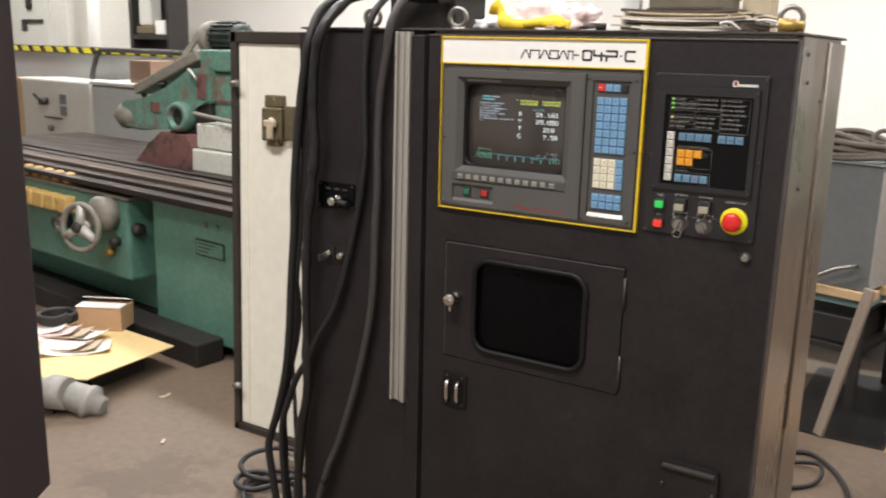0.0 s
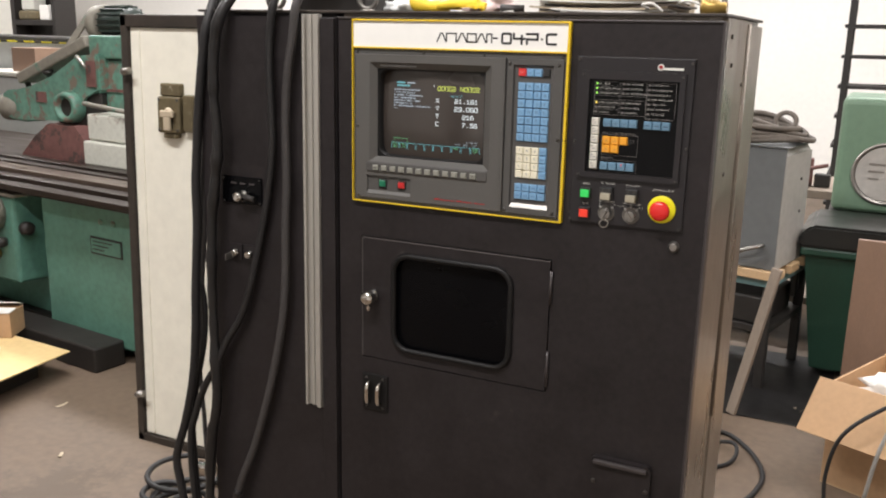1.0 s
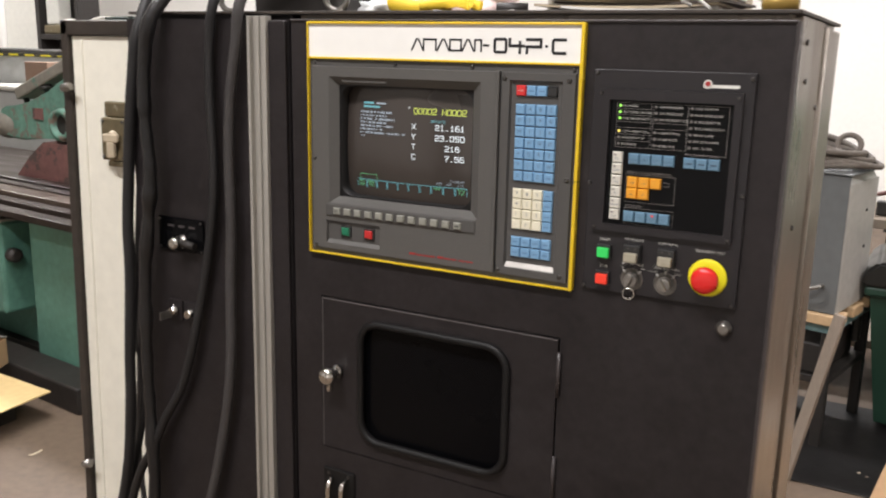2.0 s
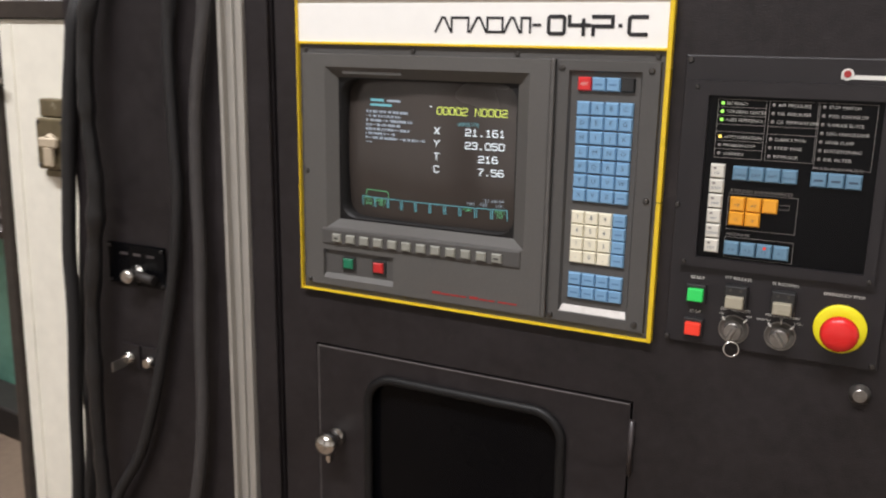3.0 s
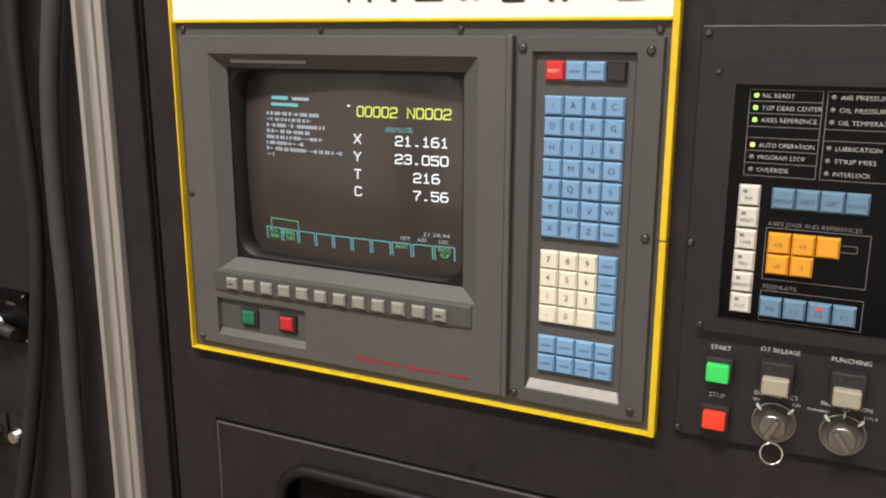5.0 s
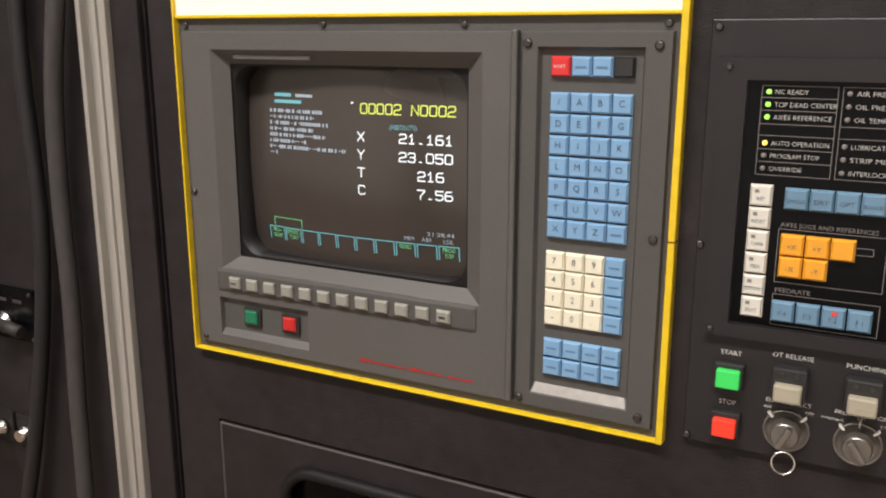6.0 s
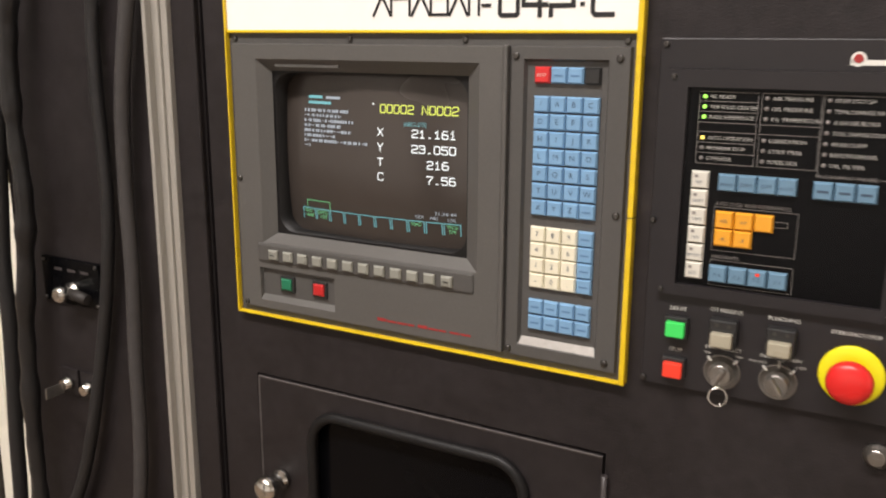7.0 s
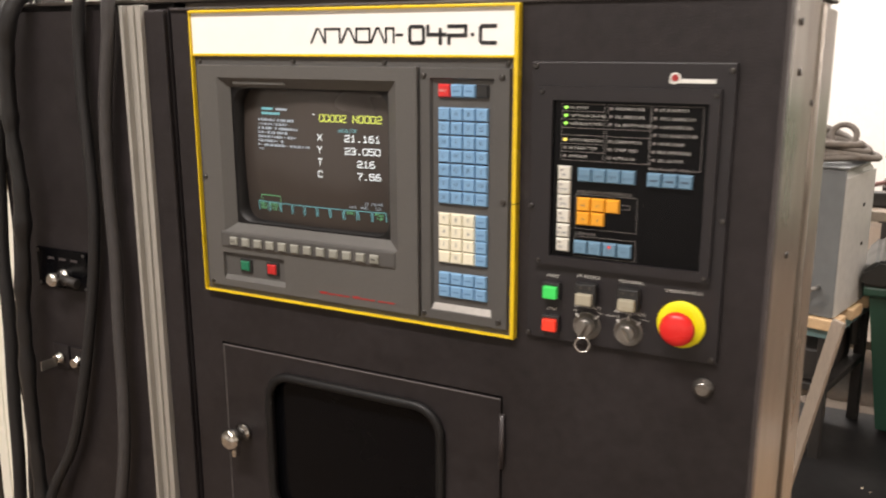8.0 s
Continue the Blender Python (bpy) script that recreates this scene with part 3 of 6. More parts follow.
for x, z in ((-1.370, 1.221), (-1.271, 1.221), (-1.370, 1.169), (-1.271, 1.169)):
    screw(x, z, FP - 0.003, switch, 0.0025)
for k in range(3):
    bar("mark", -1.350 + 0.025 * k, -1.335 + 0.025 * k, 1.209, 1.213, FP - 0.0034, PANEL_EDGE, switch)
for x in (-1.344, -1.304):
    lock = part("key_lock", cube(x - 0.017, x + 0.017, FP - 0.002, FP + 0.003, 1.032, 1.070, 0.001), PANEL, cabinet)
    bm = bmesh.new()
    lathe(bm, (x, FP - 0.002, 1.049), (0, -1, 0), [(0, 0.010), (0.005, 0.010), (0.007, 0.007), (0.012, 0.007)], 14)
    part("barrel", bm, CHROME, lock)
    if x < -1.33:
        part("key", cube(x - 0.0012, x + 0.0012, FP - 0.040, FP - 0.012, 1.038, 1.053, 0.0005), STEEL, lock)

# yellow frame and sign
FX0, FX1, FZ0, FZ1 = -1.0285, -0.5705, 1.2035, 1.5705
yf0, yf1 = YF - 0.004, FP + 0.001
frame_part = part("yellow_frame", cube(FX0 + 0.0015, FX0 + 0.0034, yf0, yf1, FZ0, FZ1, 0.0008), YELLOW, cabinet, "thin yellow painted metal surround")
part("bar", cube(FX1 - 0.0052, FX1, yf0 - 0.001, yf1, FZ0, FZ1, 0.001), YELLOW, frame_part)
part("bar", cube(FX0 + 0.0034, FX1 - 0.0052, yf0, yf1, FZ0, FZ0 + 0.0020, 0.0008), YELLOW, frame_part)
part("bar", cube(FX0 + 0.0034, FX1 - 0.0052, yf0, yf1, FZ1 - 0.0032, FZ1, 0.0008), YELLOW, frame_part)
part("bar", cube(FX0 + 0.0034, FX1 - 0.0052, yf0 + 0.002, yf1, 1.5143, 1.5174, 0.0008), YELLOW, frame_part)
part("split", cube(FX1 - 0.0055, FX1 + 0.0003, yf0 - 0.0013, yf1, 1.3585, 1.3593), GAP, frame_part)
sign = part("sign_board", cube(FX0 + 0.0034, FX1 - 0.0052, YF, FP + 0.001, 1.5174, FZ1 - 0.0032), SIGN, cabinet, "white model name board")
ys = YF - 0.0006
flat = lambda x, z: ys


z0, h = 1.5310, 0.0150
for k, (xa, w) in enumerate(((-0.8380, 0.0190), (-0.8180, 0.0205), (-0.7950, 0.0190), (-0.7745, 0.0180), (-0.7545, 0.0180), (-0.7345, 0.0100))):
    bm = bmesh.new()
    if k in (0, 2, 4):
        line = ((0, 0), (0.42, 1), (0.60, 1), (1, 0))
    elif k == 3:
        line = ((0, 0), (0, 1), (1, 1), (1, 0), (0, 0))
    else:
        line = ((0, 0), (0, 1), (1, 1), (1, 0))
    ribbon(bm, [(xa + w * u, z0 + h * v) for u, v in line], 0.0026, flat)
    part("emblem_shape", bm, INK, sign)
bar("dash", -0.7220, -0.7120, 1.5372, 1.5402, ys, INK, sign)
WIDE = {"0": (((0, 0.1), (0.1, 0), (0.9, 0), (1, 0.1), (1, 0.9), (0.9, 1), (0.1, 1), (0, 0.9), (0, 0.1)),),
        "4": (((0, 1), (0, 0.5), (1, 0.5)), ((0.72, 0.78), (0.72, 0.0))),
        "P": (((0, 0), (0, 0.45), (1, 0.45), (1, 1), (0.0, 1)),),
        "C": (((1, 1), (0.12, 1), (0, 0.88), (0, 0.12), (0.12, 0), (1, 0)),)}
for ch, xa, w in (("0", -0.7035, 0.0175), ("4", -0.6805, 0.0215), ("P", -0.6545, 0.0205), ("C", -0.6165, 0.0175)):
    bm = bmesh.new()
    for j, line in enumerate(WIDE[ch]):
        ribbon(bm, [(xa + w * u, 1.5300 + 0.0175 * v) for u, v in line], 0.0040, flat, 0.0001 * j)
    part("letter", bm, INK, sign)
bar("dot", -0.6278, -0.6238, 1.5370, 1.5405, ys, INK, sign)

# grey back plate inside the surround
bm = plate(bmesh.new(), FX0 + 0.0034, FX1 - 0.0052, FZ0 + 0.0020, 1.5143, YF + 0.0025, FP + 0.001, [(-0.992, -0.716, 1.284, 1.493, 1.6135, 0, 0, 0, 0, False)])
backing = part("back_plate", bm, BEZEL_DARK, cabinet, "grey mounting plate")
for x in (-1.0165, -0.8680, -0.7390, -0.5850):
    screw(x, 1.5085, YF + 0.0025, backing, 0.0030)

# screen unit
yf = YF - 0.001
SX0, SX1 = -1.0205, -0.6975
bm = plate(bmesh.new(), SX0 + 0.002, SX1 - 0.0015, 1.2135, 1.5025, yf - 0.001, FP + 0.001, [
    (-0.9870, -0.7220, 1.2890, 1.4880, 1.6165, 0.0126, 0.0168, 0.0100, 0.0125, False),
    (-0.9930, -0.8915, 1.2225, 1.2600, 1.6110, 0.001, 0.003, 0.008, 0.001, True)], 0.002)
display = part("display_unit", bm, BEZEL, cabinet, "grey plastic monitor surround with deep screen recess")
part("ridge", cube(SX1 - 0.0005, SX1 + 0.0045, yf - 0.004, FP, 1.2135, 1.5045, 0.0015), BEZEL, display)
CX, CZ = -0.8485, 1.3880


def glass(x, z):
    return 1.6225 + 0.0095 * ((x - CX) / 0.116) ** 2 + 0.0065 * ((z - CZ) / 0.088) ** 2


def on_glass(x, z):
    return glass(x, z) - 0.0006


bm = bmesh.new()
N = 16
grid = [[bm.verts.new((CX - 0.122 + 0.244 * a / N, glass(CX - 0.122 + 0.244 * a / N, CZ - 0.094 + 0.188 * b / N), CZ - 0.094 + 0.188 * b / N)) for a in range(N + 1)] for b in range(N + 1)]
for b in range(N):
    for a in range(N):
        bm.faces.new((grid[b][a], grid[b][a + 1], grid[b + 1][a + 1], grid[b + 1][a])).smooth = True
tube_part = part("picture_tube", bm, GLASS, cabinet, "curved dark screen showing axis positions")
# rounded mask round the glass
bm = bmesh.new()
inner = rounded(-0.9725, -0.7405, 1.3010, 1.4740, 0.020, 6)
outer = [(-0.985, 1.285), (-0.725, 1.285), (-0.725, 1.488), (-0.985, 1.488)]
o = [bm.verts.new((x, 1.6180, z)) for x, z in outer]
i = [bm.verts.new((x, 1.6180, z)) for x, z in inner]
bmesh.ops.triangle_fill(bm, edges=[bm.edges.new((v[k - 1], v[k])) for v in (o, i) for k in range(len(v))], use_beauty=True)
for a, b in ((i, [bm.verts.new((x * 0.985 + CX * 0.015, 1.6400, z * 0.985 + CZ * 0.015)) for x, z in inner]),):
    for k in range(len(a)):
        bm.faces.new((a[k - 1], a[k], b[k], b[k - 1])).smooth = True
part("mask", bm, RUBBER, display, "black inner mask")
part("label_strip", cube(-0.9650, -0.8830, 1.6090, 1.6120, 1.4795, 1.4835, 0.0008), BEZEL, display, "grey label strip")
strip = part("key_strip", cube(-0.9945, -0.7245, yf - 0.003, FP, 1.2665, 1.2890, 0.003), BEZEL_DARK, display, "grey soft key strip")
for k in range(12):
    x = -0.9705 + 0.01975 * k
    part("soft_key", key_cap(bmesh.new(), x, 1.2768, 0.0126, 0.0108, yf - 0.003, 0.0034), KEY_GREY, display)
for k in (0, 11):
    bar("arrow", -0.9705 + 0.01975 * k - 0.003, -0.9705 + 0.01975 * k + 0.003, 1.2763, 1.2775, yf - 0.0073, INK, display)
for x, m in ((-0.9570, GREEN_BTN), (-0.9130, RED_BTN)):
    part("button_rim", cube(x - 0.0098, x + 0.0098, 1.6066, 1.6115, 1.2346, 1.2528, 0.0012), KEY_BLACK, display)
    part("push_button", key_cap(bmesh.new(), x, 1.2440, 0.0138, 0.0128, 1.6066, 0.0024), m, display)
for k in range(9):
    x = -0.8370 + 0.0123 * k
    bar("red_script", x, x + (0.0112 if k not in (3, 6) else 0.008), 1.2228, 1.2248 if k not in (0, 4) else 1.2260, yf - 0.0015, PRINT_RED, display)
for x, z in ((-1.0150, 1.3590), (-1.0130, 1.2175)):
    screw(x, z, yf - 0.001, display, 0.0030)

# writing on the screen
strokes("readout", "O0002 N0002", -0.8430, 1.4365, 0.0860, 0.0080, 0.0011, GLOW_Y, tube_part, on_glass)
for name_, value, z, w in (("X", "21.161", 1.4134, 0.0470), ("Y", "23.050", 1.3982, 0.0470), ("T", "216", 1.3830, 0.0225), ("C", "7.56", 1.3678, 0.0305)):
    strokes("readout", name_, -0.8455, z, 0.0062, 0.0074, 0.0011, GLOW_W, tube_part, on_glass, fill=1.0)
    strokes("readout", value, -0.7585 if name_ != "T" else -0.7660, z, w, 0.0074, 0.0012, GLOW_W, tube_part, on_glass, True)
bar("text_bar", -0.8530, -0.8505, 1.4440, 1.4455, 0, GLOW_W, tube_part, on_glass)
lettering("readout", "(ABSOLUTE)", -0.8150, 0, 1.4242, 0.0042, GLOW_C, tube_part, wide=0.0250, hug=on_glass)
bar("text_bar", -0.9375, -0.9180, 1.4475, 1.4505, 0, GLOW_C, tube_part, on_glass)
bar("text_bar", -0.9130, -0.8940, 1.4475, 1.4500, 0, GLOW_DIM, tube_part, on_glass)
bar("text_bar", -0.9375, -0.9060, 1.4418, 1.4446, 0, GLOW_C, tube_part, on_glass)
rnd = random.Random(5)
for k, ends in enumerate((-0.885, -0.8920, -0.8780, -0.8910, -0.8790, -0.9000, -0.8580, -0.9350)):
    x, z = -0.9430, 1.4335 - 0.0053 * k
    while x < ends:
        w = rnd.uniform(0.0012, 0.0030)
        lo_, hi_ = rnd.choice(((0, 0.0031), (0, 0.0031), (0, 0.0030), (0.0012, 0.0020)))
        bar("text_bar", x, min(x + w, ends + 0.002), z + lo_, z + hi_, 0, GLOW_DIM, tube_part, on_glass)
        x += w + (0.0006 if rnd.random() < 0.75 else 0.0022)
edges_x = [-0.9510 + 0.0199 * k for k in range(11)]
for k in range(10):
    outline("tab_line", edges_x[k], edges_x[k] + 0.0185, 1.3160, 1.3285, 0, 0.0008, GLOW_C, tube_part, on_glass, "LRT")
outline("tab_line", -0.9440, -0.9105, 1.3290, 1.3375, 0, 0.0006, GLOW_G, tube_part, on_glass, "LRT")
for k, words in ((0, ("PRO-", "GRAM")), (1, ("DIREC-", "TORY")), (7, ("READ",)), (9, ("PROG", "TOP"))):
    for j, word in enumerate(words):
        lettering("tab_word", word, edges_x[k] + 0.0092, 0, 1.3232 - 0.0052 * j, 0.0038, GLOW_G, tube_part, "CENTER", wide=0.0027 * len(word), hug=on_glass)
lettering("readout", "21:38:44", -0.7575, 0, 1.3362, 0.0036, GLOW_DIM, tube_part, "RIGHT", wide=0.0240, hug=on_glass)
lettering("readout", "MEM", -0.8030, 0, 1.3310, 0.0036, GLOW_DIM, tube_part, wide=0.0090, hug=on_glass)
lettering("readout", "ABS", -0.7870, 0, 1.3310, 0.0036, GLOW_DIM, tube_part, wide=0.0090, hug=on_glass)
lettering("readout", "LSK", -0.7670, 0, 1.3305, 0.0036, GLOW_DIM, tube_part, wide=0.0085, hug=on_glass)

# keypad
KX0, KX1 = -0.6915, -0.5790
bm = plate(bmesh.new(), KX0 + 0.002, KX1 - 0.002, 1.2135, 1.5025, yf - 0.001, FP + 0.001, [(-0.6780, -0.5990, 1.2240, 1.4925, 1.6115, 0.003, 0.003, 0.012, 0.003, True)], 0.002)
keypad = part("keypad", bm, BEZEL_DARK, cabinet, "grey keypad unit with blue and cream keys")
bm = bmesh.new()
v4 = [bm.verts.new(p) for p in ((-0.6765, 1.6054, 1.2252), (-0.6005, 1.6054, 1.2252), (-0.6030, 1.6108, 1.2348), (-0.6740, 1.6108, 1.2348))]
bm.faces.new(v4)
part("sill", bm, STEEL, keypad, "shiny metal sill")
kx = [-0.6607 + 0.01555 * k for k in range(4)]
yk = 1.6108
part("key_field", cube(-0.6700, -0.6045, yk - 0.0004, yk + 0.0008, 1.2380, 1.4890), KEY_BLACK, keypad)
KEYTOPS = []
for k, (m, word) in enumerate(((KEY_RED, "RESET"), (KEY_BLUE, ""), (KEY_BLUE, ""), (KEY_BLACK, ""))):
    KEYTOPS.append((kx[k], 1.4785, m, word))
for r, row in enumerate(("/ABC", "DEFG", "HIJK", "LMNO", "PQRS", "TUVW", "XYZ ")):
    for k, word in enumerate(row):
        KEYTOPS.append((kx[k], 1.4530 - 0.01567 * r, KEY_BLUE, word.strip()))
for r, row in enumerate(("789 ", "456 ", "123 ", "-0. ")):
    for k, word in enumerate(row):
        KEYTOPS.append((kx[k], 1.3340 - 0.0148 * r, KEY_BLUE if k == 3 else KEY_CREAM, word.strip()))
for r in range(2):
    for k in range(4):
        KEYTOPS.append((kx[k], 1.2640 - 0.0155 * r, KEY_BLUE, ""))
for x, z, m, word in KEYTOPS:
    part("key", key_cap(bmesh.new(), x, z, 0.0149, 0.0143, yk - 0.0004, 0.0048), m, keypad)
    ink = PRINT_DARK if m is not KEY_RED else PRINT
    if word == "RESET":
        lettering("letter", word, x, yk - 0.0056, z - 0.0010, 0.0024, ink, keypad, "CENTER")
    elif word:
        lettering("letter", word, x, yk - 0.0056, z - 0.0018, 0.0048, ink, keypad, "CENTER")
    elif m is KEY_BLUE:
        bar("legend", x - 0.004, x + 0.004, z - 0.0007, z + 0.0007, yk - 0.0056, PRINT_BLUE, keypad)
lettering("letter", "PAGE", -0.6650, yk - 0.0008, 1.2735, 0.0026, PRINT_DIM, keypad, "CENTER")
lettering("letter", "CURSOR", -0.6390, yk - 0.0008, 1.2735, 0.0026, PRINT_DIM, keypad, "CENTER")
for x, z in ((-0.6855, 1.4950), (-0.5895, 1.4940), (-0.5865, 1.3590), (-0.6870, 1.2190), (-0.5905, 1.2210)):
    screw(x, z, yf - 0.001, keypad, 0.0034)

# operator's panel
yo = YF
oper = part("operator_panel", cube(-0.5565, -0.3490, yo, FP + 0.001, 1.2105, 1.5110, 0.001), OPPANEL, cabinet, "dark operator panel with lamps and switches")
bm = plate(bmesh.new(), -0.5465, -0.3615, 1.2965, 1.4865, yo - 0.006, yo + 0.001, [(-0.5305, -0.3715, 1.3065, 1.4725, yo - 0.001, 0, 0, 0, 0, True)])
part("window_frame", bm, OPPANEL, oper)
yw = yo - 0.0014
part("key_field", cube(-0.5300, -0.3720, yw, yo, 1.3070, 1.4720), HATCH_GLASS, oper, "glossy black field")
yp = yw - 0.0004
for x, z in ((-0.5515, 1.5060), (-0.3535, 1.5040), (-0.5540, 1.3590), (-0.3530, 1.3590), (-0.5540, 1.2150), (-0.3540, 1.2150)):
    screw(x, z, yo, oper, 0.0028)
for x, z in ((-0.5420, 1.4805), (-0.3660, 1.4805), (-0.5420, 1.3010), (-0.3660, 1.3010)):
    screw(x, z, yo - 0.006, oper, 0.0022)
bar("emblem", -0.4125, -0.3680, 1.4915, 1.4955, yo - 0.0006, PRINT, oper)
bm = bmesh.new()
rod(bm, (-0.4070, yo - 0.0006, 1.4960), (-0.4070, yo, 1.4960), 0.0056, seg=16)
part("emblem", bm, PRINT, oper)
bm = bmesh.new()
rod(bm, (-0.4070, yo - 0.0010, 1.4965), (-0.4070, yo, 1.4965), 0.0034, seg=14)
part("emblem", bm, PRINT_RED, oper, "red round emblem")
ROWS6 = (1.4650, 1.4568, 1.4487, 1.4318, 1.4235, 1.4150)
LAMPCOLS = ((-0.5170, -0.5130, ROWS6, ("NC READY", "TOP DEAD CENTER", "AXES REFERENCE", "AUTO OPERATION", "PROGRAM STOP", "OVERRIDE")),
            (-0.4690, -0.4650, ROWS6, ("AIR PRESSURE", "OIL PRESSURE", "OIL TEMPERATURE", "LUBRICATION", "STRIP MISS", "INTERLOCK")),
            (-0.4235, -0.4195, tuple(1.4650 - 0.0083 * k for k in range(7)), ("STOP SWITCH", "TOOL CHANGE SW", "X-GAUGE BLOCK", "TOOL CHANGE DOOR", "WORK CLAMP", "REPOSITIONING", "OIL FILTER")))
for xl, xt, rows, words in LAMPCOLS:
    for z, word in zip(rows, words):
        lit = {"NC READY": LED_G, "AXES REFERENCE": LED_G, "TOP DEAD CENTER": LED_G, "AUTO OPERATION": LED_Y}.get(word, LED_OFF)
        bm = bmesh.new()
        lathe(bm, (xl, yp + 0.0004, z), (0, -1, 0), [(0, 0.0017), (0.0012, 0.0017), (0.0020, 0.0008)], 8)
        part("lamp", bm, lit, oper)
        lettering("letter", word, xt, yp, z - 0.0015, 0.0030, PRINT_MID, oper, wide=min(0.0025 * len(word), 0.0375))
for x0, x1, zs_ in ((-0.5215, -0.4755, (1.4690, 1.4610, 1.4528, 1.4440, 1.4365, 1.4277, 1.4193, 1.4105)),
                    (-0.4730, -0.4285, (1.4690, 1.4440, 1.4365, 1.4105)), (-0.4275, -0.3770, (1.4690, 1.4062))):
    outline("line", x0, x1, zs_[-1], zs_[0], yp, 0.0004, PRINT_DIM, oper)
    for z in zs_[1:-1]:
        bar("line", x0, x1, z, z + 0.0004, yp, PRINT_DIM, oper)
for k, word in enumerate(("REF", "RESET", "TAPE", "MDI", "MEMORY", "EDIT")):
    z = 1.3972 - 0.01545 * k
    part("key", key_cap(bmesh.new(), -0.5160, z, 0.0142, 0.0143, yw, 0.0045), KEY_WHITE, oper)
    lettering("letter", word, -0.5160, yw - 0.0049, z - 0.0030, 0.0024, PRINT_DARK, oper, "CENTER")
    bar("mark", -0.5200, -0.5172, z + 0.0020, z + 0.0042, yw - 0.0049, LED_OFF, oper)


def panel_key(x, z, m, word):
    part("key", key_cap(bmesh.new(), x, z, 0.0147, 0.0143, yw, 0.0045), m, oper)
    if word:
        lettering("letter", word, x, yw - 0.0049, z - 0.0022, 0.0032 if len(word) < 4 else 0.0024, PRINT_DARK, oper, "CENTER")


for k, word in enumerate(("SINGLE", "DRY", "OPT", "BLOCK")):
    panel_key(-0.4940 + 0.01535 * k, 1.3962, KEY_FILM, word)
for k in range(3):
    panel_key(-0.4215 + 0.01555 * k, 1.3955, KEY_FILM, "")
    bar("legend", -0.4255 + 0.01555 * k, -0.4175 + 0.01555 * k, 1.3945, 1.3962, yw - 0.0049, PRINT_DARK, oper)
lettering("letter", "MULTI-PART MODE", -0.4280, yp, 1.4050, 0.0030, PRINT_DIM, oper, wide=0.0440)
for x, z, word in ((-0.4940, 1.3652, "+X"), (-0.4785, 1.3652, "+Y"), (-0.4630, 1.3652, ""), (-0.4940, 1.3502, "-X"), (-0.4785, 1.3502, "-Y")):
    panel_key(x, z, KEY_ORANGE, word)
outline("line", -0.4560, -0.4450, 1.3625, 1.3675, yp, 0.0004, PRINT_DIM, oper)
outline("line", -0.5035, -0.4375, 1.3385, 1.3755, yp, 0.0004, PRINT_DIM, oper)
lettering("letter", "AXES JOGS AND REFERENCES", -0.5025, yp, 1.3768, 0.0030, PRINT_DIM, oper, wide=0.0590)
outline("line", -0.5035, -0.4375, 1.3085, 1.3305, yp, 0.0004, PRINT_DIM, oper)
lettering("letter", "FEEDRATE", -0.5020, yp, 1.3318, 0.0030, PRINT_DIM, oper, wide=0.0220)
for k, word in enumerate(("F.4", "F.3", "F.2", "F.1")):
    panel_key(-0.4960 + 0.0158 * k, 1.3190, KEY_FILM, word)
bar("mark", -0.4655, -0.4625, 1.3215, 1.3240, yw - 0.0050, RED_LIT, oper)
yl = yo - 0.0005
for x, z, word, h in ((-0.5270, 1.2822, "START", 0.0040), (-0.5270, 1.2450, "STOP", 0.0040), (-0.4865, 1.2862, "OT RELEASE", 0.0040), (-0.4405, 1.2860, "PUNCHING", 0.0040),
                      (-0.4865, 1.2525, "EDIT PROTECT", 0.0036), (-0.4405, 1.2525, "PRESS SELECTION", 0.0034), (-0.3860, 1.2822, "EMERGENCY STOP", 0.0036),
                      (-0.5000, 1.2475, "ON", 0.0026), (-0.4725, 1.2475, "OFF", 0.0026), (-0.4580, 1.2470, "PUNCHING", 0.0022), (-0.4405, 1.2500, "OFF", 0.0022), (-0.4245, 1.2470, "CYCLE", 0.0024)):
    lettering("letter", word, x, yl, z - h * 0.2, h * 0.85, PRINT, oper, "CENTER")
for z, m in ((1.2660, GREEN_LIT), (1.2290, RED_LIT)):
    part("button_rim", cube(-0.5370, -0.5170, yo - 0.006, yo, z - 0.0085, z + 0.0105, 0.001), KEY_BLACK, oper)
    part("push_button", cube(-0.5350, -0.5190, yo - 0.011, yo - 0.004, z - 0.0068, z + 0.0068, 0.0012), m, oper)
for x in (-0.4870, -0.4410):
    part("lamp_housing", cube(x - 0.0115, x + 0.0115, yo - 0.010, yo, 1.2570, 1.2810, 0.0015), KEY_BLACK, oper)
    part("lens", cube(x - 0.0090, x + 0.0090, yo - 0.017, yo - 0.009, 1.2585, 1.2710, 0.0015), LENS, oper, "smoky square lens")
    for dx in (-0.005, 0.005):
        bm = bmesh.new()
        rod(bm, (x + dx, yo - 0.0108, 1.2765), (x + dx, yo - 0.009, 1.2765), 0.0017, seg=8)
        part("pin", bm, SCREW, oper)
